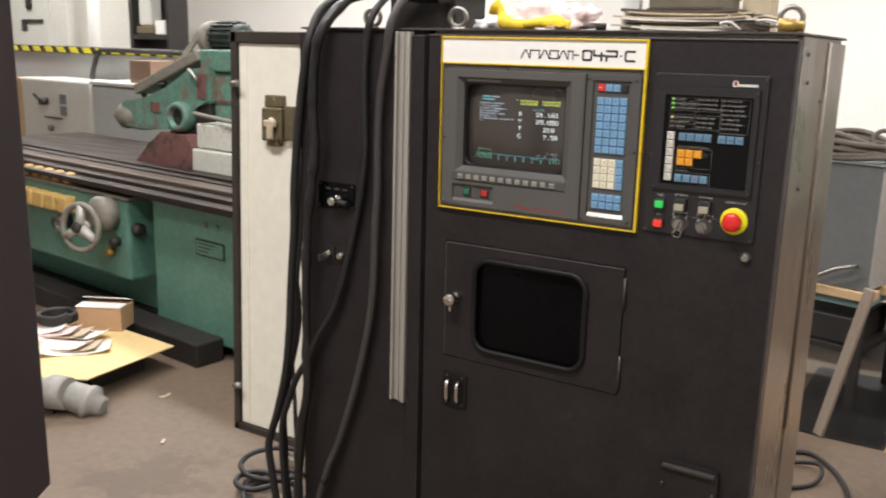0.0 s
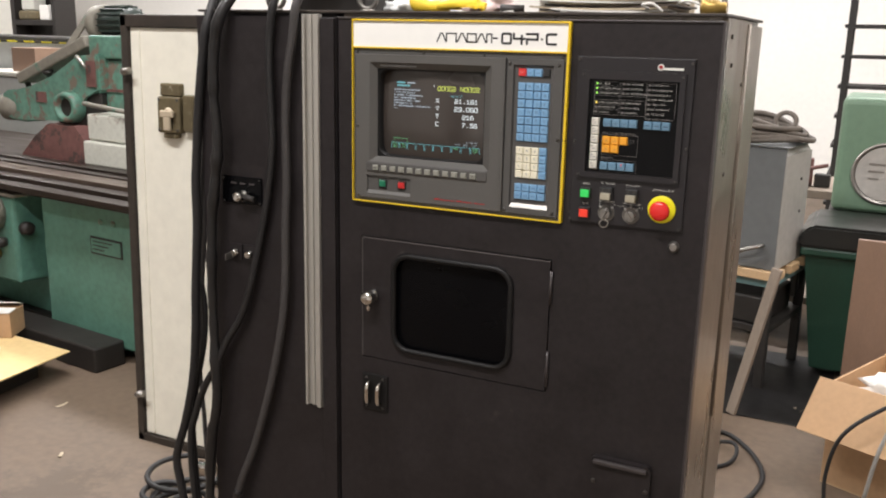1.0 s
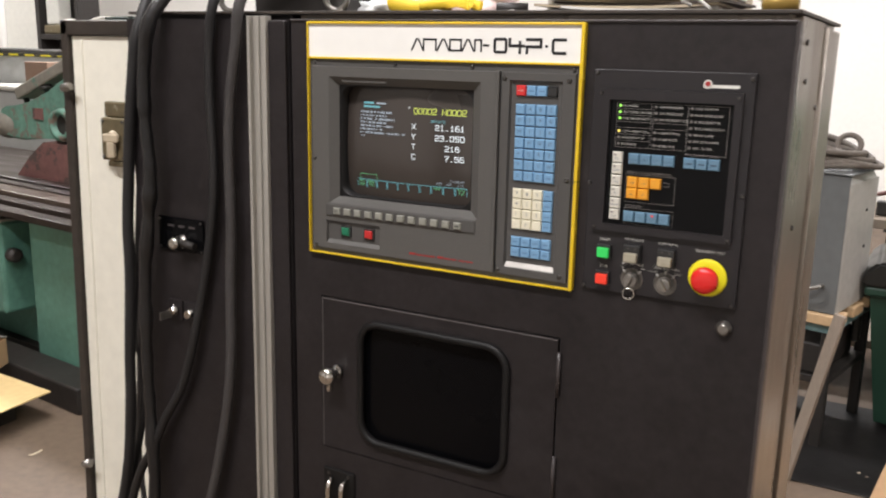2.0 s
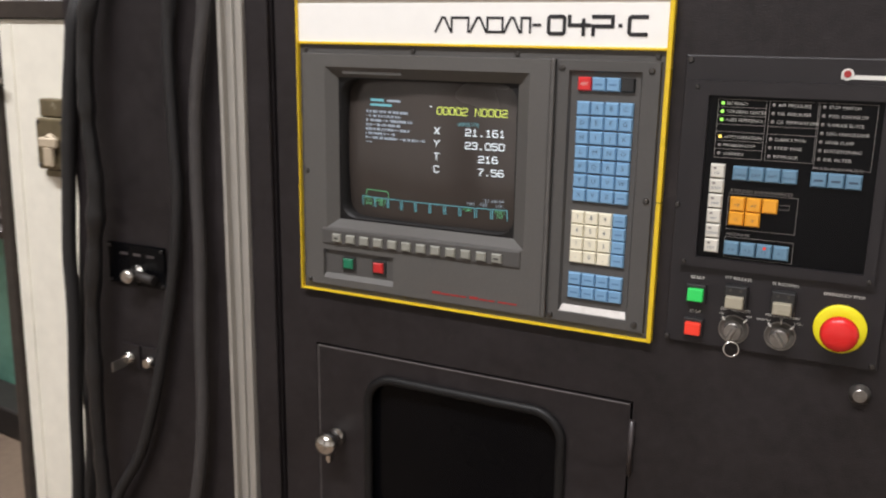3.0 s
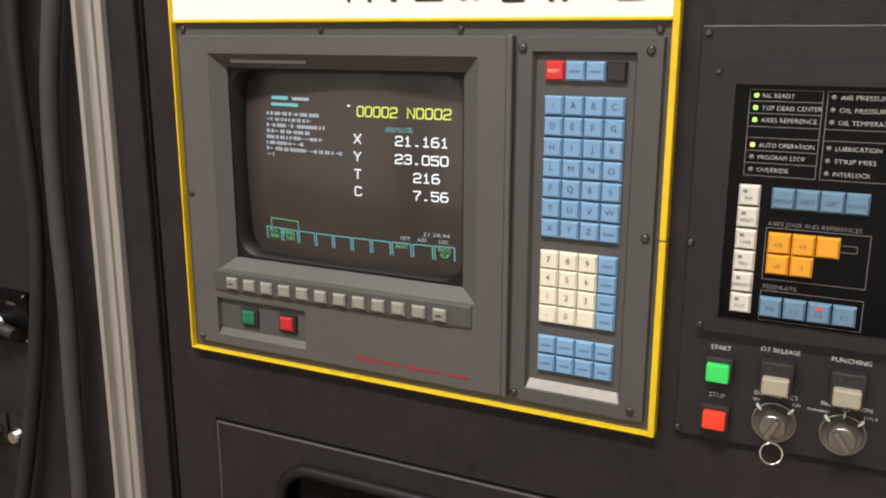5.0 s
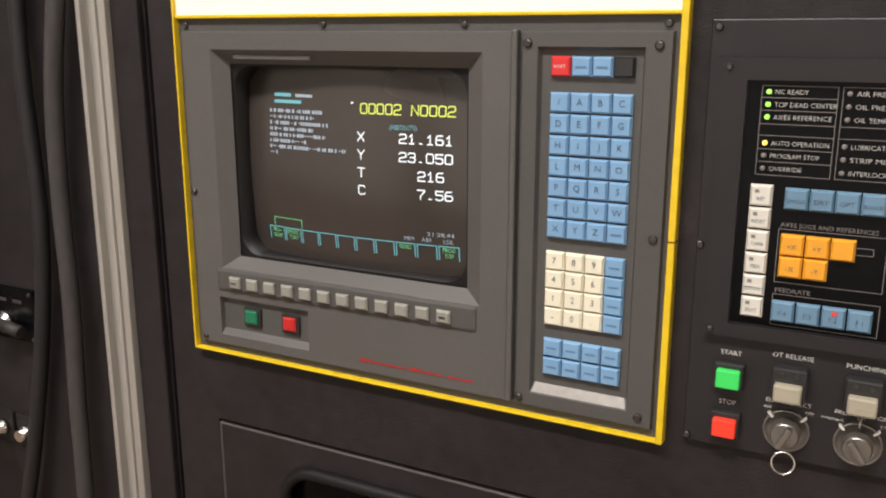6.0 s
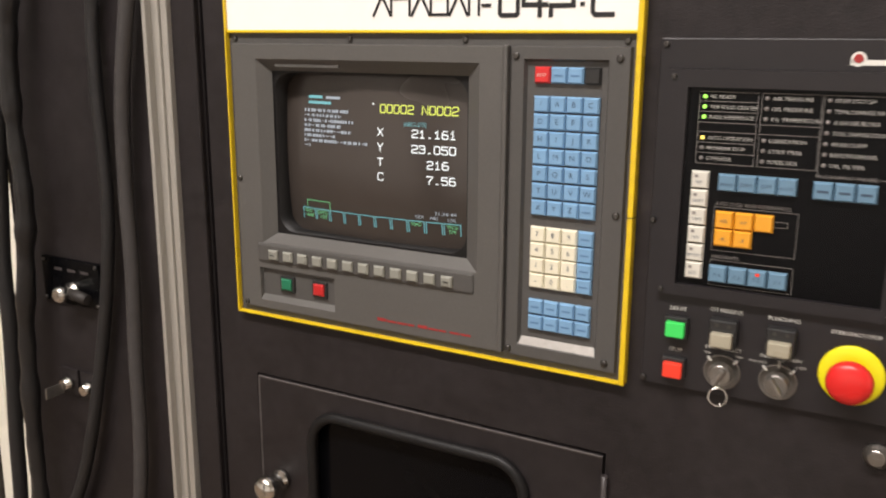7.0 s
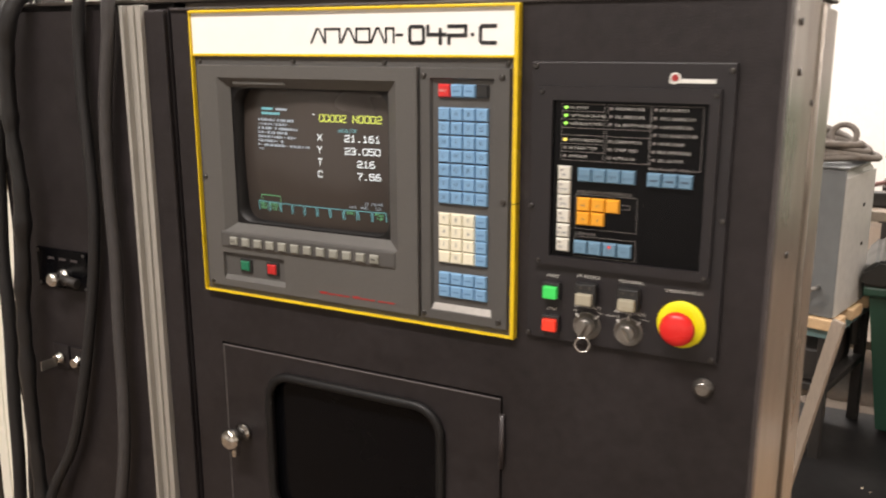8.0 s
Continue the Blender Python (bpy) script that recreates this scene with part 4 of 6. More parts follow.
for x, turn in ((-0.4865, 25), (-0.4410, -35)):
    bm = bmesh.new()
    lathe(bm, (x, yo, 1.2325), (0, -1, 0), [(0, 0.0155), (0.0015, 0.0155), (0.002, 0.0145), (0.0012, 0.0140), (0.0012, 0.0100)], 24)
    part("switch_ring", bm, STEEL, oper)
    bm = bmesh.new()
    lathe(bm, (x, yo - 0.003, 1.2325), (0, -1, 0), [(0, 0.0102), (0.007, 0.0096), (0.009, 0.0085)], 14)
    box(bm, x - 0.0022, x + 0.0022, yo - 0.018, yo - 0.011, 1.2240, 1.2410, 0.001)
    bmesh.ops.rotate(bm, cent=(x, yo, 1.2325), matrix=Matrix.Rotation(radians(turn), 3, "Y"), verts=bm.verts)
    part("selector", bm, STEEL, oper, "steel key selector switch")
    for a in (-45, 0, 45):
        if a or x > -0.46:
            bm = cube(x - 0.0006, x + 0.0006, yo - 0.0036, yo, 1.2455, 1.2500)
            bmesh.ops.rotate(bm, cent=(x, yo, 1.2325), matrix=Matrix.Rotation(radians(a), 3, "Y"), verts=bm.verts)
            part("mark", bm, PRINT, oper)
bm = bmesh.new()
ring(bm, (-0.4850, yo - 0.019, 1.2165), (0.2, -1, 0.3), 0.0075, 0.0009, 20, 6)
part("key_ring", bm, CHROME, oper)
bm = bmesh.new()
lathe(bm, (-0.3865, yo, 1.2490), (0, -1, 0), [(0, 0.0248), (0.0025, 0.0248), (0.0035, 0.0236), (0.0035, 0.0120)], 32)
stop = part("stop_disc", bm, ESTOP_Y, oper, "bright yellow round backing")
bm = bmesh.new()
lathe(bm, (-0.3865, yo - 0.0035, 1.2490), (0, -1, 0), [(0, 0.0115), (0.010, 0.0115), (0.011, 0.0162), (0.015, 0.0178), (0.019, 0.0172), (0.022, 0.0150), (0.0235, 0.0095), (0.0240, 0.0020)], 28)
part("stop_mushroom", bm, ESTOP_R, oper, "red mushroom push button")

# eye bolts
for x, y in ((-1.355, 1.80), (-1.095, 1.78), (-0.355, 1.76)):
    bm = bmesh.new()
    rod(bm, (x, y, TOP - 0.002), (x, y, TOP + 0.008), 0.016, seg=14)
    ring(bm, (x, y, TOP + 0.030), (0.25, -1, 0), 0.020, 0.0055)
    part("eye_bolt", bm, STEEL, cabinet, "steel lifting eye bolt")

# opened cream-white door with a dark edge
DX0, DX1, DY, DZ0, DZ1 = -1.908, -1.446, 1.838, 0.362, 1.578
door = part("swung_door", cube(DX0, DX1, DY + 0.004, DY + 0.030, DZ0, DZ1, 0.003), DOOREDGE, cabinet, "opened narrow door, cream inside with dark edge")
part("inner_sheet", cube(DX0 + 0.024, DX1 - 0.002, DY - 0.002, DY + 0.006, DZ0 + 0.024, DZ1 - 0.032, 0.003), DOORWHITE, door, "cream painted inner sheet")
for x0, x1, z0, z1 in ((DX0, DX0 + 0.022, DZ0, DZ1), (DX0, DX1, DZ0, DZ0 + 0.022), (DX0, DX1, DZ1 - 0.030, DZ1)):
    part("edge_lip", cube(x0 - 0.001, x1, DY - 0.012, DY + 0.005, z0 - 0.001, z1 + 0.001, 0.003), DOOREDGE, door)
lx, lz = -1.727, 1.337
part("lock_case", cube(lx - 0.050, lx + 0.026, DY - 0.026, DY, lz - 0.058, lz + 0.036, 0.005), PATINA, door, "tarnished door lock case")
part("lock_case", cube(lx - 0.044, lx + 0.022, DY - 0.020, DY, lz + 0.037, lz + 0.070, 0.004), PATINA, door)
part("lock_case", cube(lx - 0.034, lx + 0.010, DY - 0.024, DY, lz - 0.072, lz - 0.058, 0.004), PATINA, door)
part("lock_keeper", cube(lx + 0.032, lx + 0.064, DY - 0.022, DY, lz - 0.052, lz + 0.042, 0.004), PATINA, door, "tarnished lock keeper")
bm = bmesh.new()
rod(bm, (lx - 0.008, DY - 0.026, lz - 0.006), (lx - 0.008, DY - 0.036, lz - 0.008), 0.016, 0.013, 14)
box(bm, lx - 0.030, lx + 0.014, DY - 0.040, DY - 0.030, lz - 0.016, lz + 0.002, 0.003)
box(bm, lx - 0.019, lx + 0.003, DY - 0.040, DY - 0.030, lz - 0.050, lz - 0.015, 0.003)
part("latch", bm, PAPER_DIRTY, door, "ivory latch")
for x, z in ((lx - 0.042, lz + 0.028), (lx + 0.018, lz + 0.028), (lx - 0.042, lz - 0.050), (lx + 0.018, lz - 0.050)):
    screw(x, z, DY - 0.026, door, 0.004)
part("stiffener", cube(DX0 + 0.052, DX0 + 0.060, DY - 0.007, DY, DZ0 + 0.03, DZ1 - 0.04, 0.003), DOORWHITE, door, "folded cream stiffener")
for z in (1.432, 0.512):
    bm = bmesh.new()
    rod(bm, (DX0 + 0.018, DY, z), (DX0 + 0.018, DY - 0.030, z), 0.009, seg=12)
    rod(bm, (DX0 + 0.018, DY - 0.026, z), (DX0 + 0.044, DY - 0.030, z + 0.006), 0.007, seg=10)
    part("door_catch", bm, STEEL, door)
# the old door hangs a little out of true
for ob in (door, *door.children):
    for v in ob.data.vertices:
        v.co.x += 0.026 * (v.co.z - DZ0 * S)

# ---- cables on the cabinet ----
TB = TOP + 0.002
box_thing = thing("terminal_box", (-1.20, 1.90, TOP), "black terminal box with cables on the cabinet top", "terminal box")
part("case", cube(-1.335, -1.140, 1.845, 1.990, TOP, 1.672, 0.005), BLACKIRON, box_thing)
part("lid", cube(-1.345, -1.125, 1.835, 2.000, 1.672, 1.680, 0.002), BLACKIRON, box_thing)


def cable(name, points, r, m, label, category="cable", wobble=0.0, seg=9):
    points = [(x + (0.009 if z > 0.6 else 0), y, z) for x, y, z in points]
    bm = tube(bmesh.new(), points, r, seg, 8, wobble=wobble)
    return solo(name, bm, m, (points[-1][0], points[-1][1], 0), label, category, "cables hanging on the cabinet")


cable("cable", [(-1.20, 1.84, 1.665), (-1.26, 1.75, 1.690), (-1.320, 1.65, 1.650), (-1.352, 1.590, 1.580), (-1.372, 1.585, 1.50), (-1.377, 1.585, 1.40), (-1.372, 1.585, 1.31), (-1.383, 1.585, 1.22), (-1.398, 1.585, 1.12), (-1.406, 1.585, 0.96), (-1.405, 1.585, 0.80), (-1.406, 1.585, 0.68), (-1.418, 1.585, 0.58), (-1.430, 1.585, 0.45), (-1.43, 1.58, 0.2), (-1.45, 1.55, 0.025), (-1.52, 1.50, 0.02)], 0.0125, TAPE, "tape-wrapped black cable bundle hanging down", wobble=0.35, seg=12)
cable("cable", [(-1.21, 1.85, 1.66), (-1.31, 1.76, 1.685), (-1.395, 1.66, 1.640), (-1.408, 1.610, 1.56), (-1.420, 1.602, 1.48), (-1.438, 1.602, 1.365), (-1.446, 1.602, 1.29), (-1.453, 1.60, 1.20), (-1.455, 1.60, 1.10), (-1.468, 1.60, 0.95), (-1.475, 1.60, 0.84), (-1.490, 1.60, 0.72), (-1.512, 1.60, 0.60), (-1.537, 1.60, 0.53), (-1.548, 1.60, 0.48), (-1.535, 1.60, 0.40), (-1.50, 1.60, 0.18), (-1.47, 1.57, 0.02), (-1.42, 1.50, 0.014)], 0.0105, CABLE, "black rubber cable looping down beside the door")
cable("cable", [(-1.22, 1.86, 1.655), (-1.36, 1.75, 1.660), (-1.425, 1.67, 1.590), (-1.436, 1.636, 1.45), (-1.450, 1.632, 1.30), (-1.456, 1.630, 1.19), (-1.458, 1.630, 1.10), (-1.473, 1.630, 0.97), (-1.482, 1.630, 0.86), (-1.494, 1.630, 0.76), (-1.491, 1.630, 0.665), (-1.478, 1.63, 0.58), (-1.470, 1.62, 0.40), (-1.50, 1.60, 0.10), (-1.60, 1.55, 0.009), (-1.72, 1.50, 0.010)], 0.0055, HOSE, "thin grey cable beside the door")
cable("cable", [(-1.215, 1.86, 1.655), (-1.34, 1.75, 1.670), (-1.422, 1.665, 1.600), (-1.430, 1.640, 1.45), (-1.448, 1.634, 1.30), (-1.462, 1.630, 1.15), (-1.482, 1.630, 1.00), (-1.470, 1.630, 0.90), (-1.478, 1.630, 0.80), (-1.515, 1.622, 0.62), (-1.505, 1.62, 0.45), (-1.49, 1.61, 0.25), (-1.55, 1.58, 0.012), (-1.66, 1.60, 0.010)], 0.0075, CABLE, "black cable twisted round the thin one")
cable("cable", [(-1.19, 1.84, 1.66), (-1.200, 1.74, 1.700), (-1.212, 1.64, 1.650), (-1.224, 1.602, 1.60), (-1.236, 1.601, 1.53), (-1.238, 1.600, 1.46), (-1.236, 1.600, 1.38), (-1.236, 1.600, 1.30), (-1.248, 1.600, 1.21), (-1.270, 1.600, 1.11), (-1.304, 1.597, 0.98), (-1.334, 1.595, 0.90), (-1.375, 1.592, 0.835), (-1.405, 1.586, 0.77), (-1.440, 1.586, 0.715), (-1.480, 1.595, 0.635), (-1.50, 1.60, 0.52), (-1.48, 1.60, 0.2), (-1.45, 1.57, 0.02), (-1.40, 1.47, 0.012)], 0.0085, CABLE, "black cable swinging across the dark panel")
HOSE_PATH = [(-1.17, 1.84, 1.66), (-1.140, 1.72, 1.705), (-1.150, 1.635, 1.655), (-1.163, 1.598, 1.60), (-1.172, 1.596, 1.54), (-1.190, 1.596, 1.44), (-1.196, 1.596, 1.33), (-1.196, 1.596, 1.23), (-1.202, 1.596, 1.12), (-1.206, 1.596, 1.00), (-1.218, 1.596, 0.90), (-1.246, 1.596, 0.775), (-1.271, 1.595, 0.686), (-1.308, 1.595, 0.575), (-1.345, 1.590, 0.46), (-1.385, 1.58, 0.28), (-1.40, 1.54, 0.03), (-1.43, 1.46, 0.018)]
hose = thing("hose", (-1.40, 1.50, 0), "grey flexible hose curving down the dark panel", "hose", "cables hanging on the cabinet")
part("sheath", tube(bmesh.new(), [(x + (0.008 if z > 0.5 else 0), y, z) for x, y, z in HOSE_PATH], 0.0092, 10, 8), HOSE, hose)
part("gland", rod(bmesh.new(), (-1.172, 1.846, 1.658), (-1.160, 1.815, 1.672), 0.017, seg=12), STEEL, hose)
part("band", rod(bmesh.new(), (-1.3460, 1.5900, 0.457), (-1.3490, 1.5895, 0.444), 0.0112, seg=12), TAPE, hose)
cable("cable", [(-1.447, 1.66, 0.66), (-1.47, 1.655, 0.60), (-1.455, 1.65, 0.50), (-1.43, 1.64, 0.30), (-1.46, 1.60, 0.1), (-1.52, 1.55, 0.009), (-1.62, 1.58, 0.010)], 0.008, CABLE, "short black cable end lying on the floor")
coil = thing("cable_heap", (-1.98, 2.12, 0), "heap of black cables on the concrete floor", "cable heap")
rnd = random.Random(11)
for k in range(4):
    cx, cy, R = -1.97 + rnd.uniform(-0.10, 0.1), 2.10 + rnd.uniform(-0.10, 0.08), rnd.uniform(0.06, 0.13)
    part("loop", ring(bmesh.new(), (cx, cy, 0.014 + 0.012 * k), (rnd.uniform(-0.03, 0.03), rnd.uniform(-0.03, 0.03), 1), R, 0.010, 30, 7), CABLE, coil)
part("plug", cube(-2.10, -2.02, 2.25, 2.29, 0.0, 0.04, 0.008), CHROME, coil, "shiny metal cable coupling")
part("plug", cube(-2.00, -1.93, 2.32, 2.36, 0.0, 0.035, 0.008), CHROME, coil, "shiny metal cable coupling")

# ---- things lying on the cabinet ----
rnd = random.Random(3)


def sheet(name, cx, cy, w, d, z, thick, turn, m, label, category, group="", curl=0.0):
    bm = bmesh.new()
    n = 6
    a = radians(turn)
    top = []
    for i_ in range(n + 1):
        row = []
        for j in range(n + 1):
            u, v = (i_ / n - 0.5) * w, (j / n - 0.5) * d
            h = curl * (abs(i_ / n - 0.5) * 2) ** 3 + 0.25 * curl * noise.noise(Vector((u * 9, v * 9, cx * 7)))
            row.append(Vector((cx + u * math.cos(a) - v * math.sin(a), cy + u * math.sin(a) + v * math.cos(a), z + max(h, 0))))
        top.append(row)
    up = [[bm.verts.new(p + Vector((0, 0, thick))) for p in row] for row in top]
    dn = [[bm.verts.new(p) for p in row] for row in top]
    for i_ in range(n):
        for j in range(n):
            bm.faces.new((up[i_][j], up[i_ + 1][j], up[i_ + 1][j + 1], up[i_][j + 1]))
            bm.faces.new((dn[i_][j], dn[i_][j + 1], dn[i_ + 1][j + 1], dn[i_ + 1][j]))
    for k in range(n):
        bm.faces.new((up[k][0], dn[k][0], dn[k + 1][0], up[k + 1][0]))
        bm.faces.new((up[k][n], up[k + 1][n], dn[k + 1][n], dn[k][n]))
        bm.faces.new((up[0][k], up[0][k + 1], dn[0][k + 1], dn[0][k]))
        bm.faces.new((up[n][k], dn[n][k], dn[n][k + 1], up[n][k + 1]))
    return solo(name, bm, m, (cx, cy, z), label, category, group)


z = TOP
for k in range(9):
    m = (PAPER_DIRTY, PAPER, PAPER_DIRTY, FOLDER)[k % 4]
    sheet("loose_sheet", -0.555 + rnd.uniform(-0.02, 0.02), 1.82 + rnd.uniform(-0.01, 0.02), 0.25 + rnd.uniform(-0.03, 0.02), 0.17, z, 0.0035, rnd.uniform(-9, 9), m,
          "stacked loose worn paper sheet on the cabinet top", "paper", "papers on the cabinet", 0.004)
    z += 0.0043
sheet("folder", -0.575, 1.83, 0.23, 0.16, z, 0.006, 4, FOLDER, "dark brown folder on the paper stack", "folder", "", 0.003)
book = thing("manual", (-0.56, 1.84, z + 0.009), "thick drab manual lying on the paper stack", "manual")
part("page_block", cube(-0.640, -0.492, 1.78, 1.92, z + 0.011, z + 0.031, 0.002), FOLDER_GREEN, book)
part("cover", cube(-0.643, -0.490, 1.777, 1.923, z + 0.031, z + 0.034, 0.001), FOLDER, book)
part("cover", cube(-0.643, -0.490, 1.777, 1.923, z + 0.008, z + 0.011, 0.001), FOLDER, book)
sheet("paper", -0.54, 1.85, 0.11, 0.1, z + 0.035, 0.002, 12, PAPER, "white curled sheet on the manual", "paper", "", 0.012)
part_box = thing("small_carton", (-0.463, 1.83, TOP), "small cream carton behind the papers", "carton")
part("carton", cube(-0.490, -0.428, 1.93, 1.985, TOP, 1.672, 0.002), PAPER_DIRTY, part_box)
for k in range(7):
    p = Vector((-0.46 + rnd.uniform(-0.03, 0.03), 1.74 + rnd.uniform(-0.02, 0.03), TOP + 0.006 + 0.004 * k))
    q = p + Vector((rnd.uniform(-0.05, 0.06), rnd.uniform(-0.03, 0.03), rnd.uniform(0.0, 0.012)))
    solo("wire_scrap", tube(bmesh.new(), [p, (p + q) / 2 + Vector((0, 0, 0.008)), q, q + Vector((0.01, 0.01, -0.006))], 0.0026, 6, 5), (PAPER, PAPER_DIRTY, STEEL)[k % 3], p,
         "short pale wire scrap on the cabinet top", "wire", "wire scraps on the cabinet")
valve = thing("brass_fitting", (-0.345, 1.735, TOP), "brown brass pipe fitting on the cabinet top", "pipe fitting")
bm = lathe(bmesh.new(), (-0.372, 1.735, TOP + 0.014), (1, 0, 0), [(0, 0.009), (0.012, 0.014), (0.03, 0.014), (0.034, 0.010), (0.046, 0.010)], 14)
part("barrel", bm, BRASS, valve)
part("nut", lathe(bmesh.new(), (-0.360, 1.735, TOP), (0, 0, 1), [(0, 0.013), (0.028, 0.013)], 6), BRASS, valve)
bottle = thing("clear_bottle", (-0.675, 1.76, TOP), "cloudy clear plastic cylinder standing on the cabinet", "bottle")
part("barrel", lathe(bmesh.new(), (-0.675, 1.78, TOP), (0, 0, 1), [(0, 0.020), (0.004, 0.0215), (0.03, 0.0205), (0.07, 0.021), (0.12, 0.0205), (0.13, 0.015)], 18), CLEARPL, bottle)
part("foot", lathe(bmesh.new(), (-0.675, 1.78, TOP), (0, 0, 1), [(0, 0.026), (0.005, 0.026), (0.007, 0.021)], 18), CLEARPL, bottle)


def lump(name, centre, size, m, label, category, seed, rough=0.5, group=""):
    bm = bmesh.new()
    bmesh.ops.create_icosphere(bm, subdivisions=3, radius=1)
    for v in bm.verts:
        n = v.co.normalized()
        k = 1 + rough * noise.noise(n * 2.3 + Vector((seed, 0, 0))) + 0.4 * rough * noise.noise(n * 6 + Vector((0, seed, 0)))
        v.co = Vector((n.x * size[0] * k, n.y * size[1] * k, max(n.z * k, -0.75) * size[2])) + Vector(centre) + Vector((0, 0, size[2] * 0.75))
    for f in bm.faces:
        f.smooth = True
    return solo(name, bm, m, centre, label, category, group)


glove = thing("work_glove", (-0.92, 1.80, TOP), "crumpled yellow rubber work glove on the cabinet top", "glove")
bm = tube(bmesh.new(), [(-1.01, 1.80, TOP + 0.055), (-0.995, 1.80, TOP + 0.045), (-0.975, 1.79, TOP + 0.020), (-0.93, 1.79, TOP + 0.014), (-0.88, 1.80, TOP + 0.017)], 0.014, 9, 6, wobble=0.8)
part("cuff", bm, GLOVE, glove)
for k in range(4):
    bm = tube(bmesh.new(), [(-0.92, 1.775 + 0.012 * k, TOP + 0.016), (-0.87, 1.77 + 0.016 * k, TOP + 0.020 + 0.004 * k), (-0.825 - 0.012 * (k % 2), 1.77 + 0.018 * k, TOP + 0.022 - 0.003 * k)], 0.0085, 8, 5, wobble=0.5)
    part("finger", bm, GLOVE, glove)
lump("crumpled_film", (-0.94, 1.90, TOP), (0.070, 0.045, 0.042), FILM, "crumpled pink-white plastic film bag", "plastic bag", 2.1, 0.7)
lump("crumpled_film", (-0.86, 1.92, TOP), (0.060, 0.045, 0.034), FILM, "crumpled pink-white plastic film bag", "plastic bag", 5.3, 0.7)
lump("crumpled_film", (-1.04, 1.84, TOP), (0.035, 0.03, 0.018), CLEARPL, "small crumpled clear film on the cabinet", "plastic bag", 7.7, 0.6)
sheet("paper", -0.80, 1.76, 0.13, 0.09, TOP, 0.003, 6, PAPER, "white paper sheet lying on the cabinet top", "paper", "", 0.004)
pen = solo("marker_pen", rod(bmesh.new(), (-0.76, 1.73, TOP + 0.009), (-0.715, 1.745, TOP + 0.009), 0.009, seg=12), BLACKIRON, (-0.74, 1.74, TOP), "black marker pen on the cabinet top", "pen")

# ---- cylindrical grinding machine ----
GM = Matrix.Translation((-2.965, 2.92, 0)) @ Matrix.Rotation(radians(-7), 4, "Z") @ Matrix.Diagonal((1, 1, 0.95, 1))


def gpart(name, bm, m, parent, label=""):
    bm.transform(GM)
    return part(name, bm, m, parent, label)


grinder = thing("grinding_machine", GM @ Vector((-1.2, 0.5, 0)), "large worn green cylindrical grinding machine with long slide", "grinding machine")
bm = cube(-0.72, 1.0, 0.0, 1.1, 0.07, 0.79, 0.012)
bed = gpart("bed", bm, GREEN, grinder, "green painted machine bed")
gpart("bed", cube(-3.4, -0.72, 0.14, 1.1, 0.07, 0.79, 0.01), GREEN, grinder, "green painted machine bed")
gpart("plinth", cube(-3.4, 1.0, 0.10, 1.05, 0.0, 0.07), BLACKIRON, grinder)
gpart("floor_beam", cube(-3.0, -0.14, -0.17, -0.005, 0.0, 0.125, 0.01), BLACKIRON, grinder, "black floor beam")
apron = gpart("apron", cube(-2.6, -0.84, -0.075, 0.13, 0.30, 0.765, 0.018), GREEN, grinder, "green gear apron with handwheel")
gpart("apron_top", cube(-2.6, -0.82, -0.085, 0.10, 0.765, 0.782, 0.004), DUSTY, apron)
for k, (d0, d1, z0, z1, m) in enumerate(((-0.06, 0.70, 0.79, 0.815, IRON), (-0.10, -0.02, 0.812, 0.840, IRON), (-0.02, 0.10, 0.815, 0.862, IRON), (0.05, 0.16, 0.850, 0.885, RAIL), (0.16, 0.34, 0.815, 0.893, IRON), (0.22, 0.30, 0.893, 0.905, IRON), (0.34, 1.12, 0.792, 0.86, IRON))):
    gpart("slideway", cube(-3.4, 1.0, d0, d1, z0, z1, 0.004), m, grinder, "long oily steel slideway" if k == 1 else "")
# handwheel
wc = Vector((-1.060, -0.215, 0.600))
wheel = gpart("handwheel", ring(bmesh.new(), wc, (0.25, -1, 0.1), 0.128, 0.017, 36, 9), DUSTY, apron, "worn dusty handwheel")
bm = bmesh.new()
for a in (90, 210, 330):
    q = Vector((0.25, -1, 0.1)).to_track_quat("Z", "Y").to_matrix()
    rod(bm, wc, wc + q @ Vector((0.125 * math.cos(radians(a)), 0.125 * math.sin(radians(a)), 0)), 0.034, 0.020, 10)
lathe(bm, wc - Vector((0.25, -1, 0.1)).normalized() * 0.03, (0.25, -1, 0.1), [(0, 0.05), (0.03, 0.052)], 16)
bm.transform(GM)
part("spokes", bm, GALV, apron)
gpart("hub", lathe(bmesh.new(), wc, (0.25, -1, 0.1), [(0, 0.032), (0.035, 0.030), (0.05, 0.018)], 16), BLACKIRON, apron, "dark oily hub")
gpart("drum", lathe(bmesh.new(), (-1.000, -0.075, 0.675), (0.1, -1, 0.0), [(0, 0.100), (0.07, 0.100), (0.09, 0.085), (0.10, 0.05)], 26), DUSTY, apron, "dusty graduated drum")
gpart("knob", lathe(bmesh.new(), (-0.86, -0.03, 0.60), (1, 0, 0), [(0, 0.02), (0.03, 0.02), (0.035, 0.035), (0.07, 0.035), (0.08, 0.02)], 14), BLACKIRON, apron)
gpart("knob", lathe(bmesh.new(), (-0.93, -0.075, 0.52), (0, -1, 0), [(0, 0.025), (0.03, 0.03), (0.05, 0.02)], 14), BLACKIRON, apron)
gpart("knob", lathe(bmesh.new(), (-1.00, -0.075, 0.45), (0, -1, 0), [(0, 0.03), (0.02, 0.03), (0.04, 0.015)], 14), BRASS, apron)
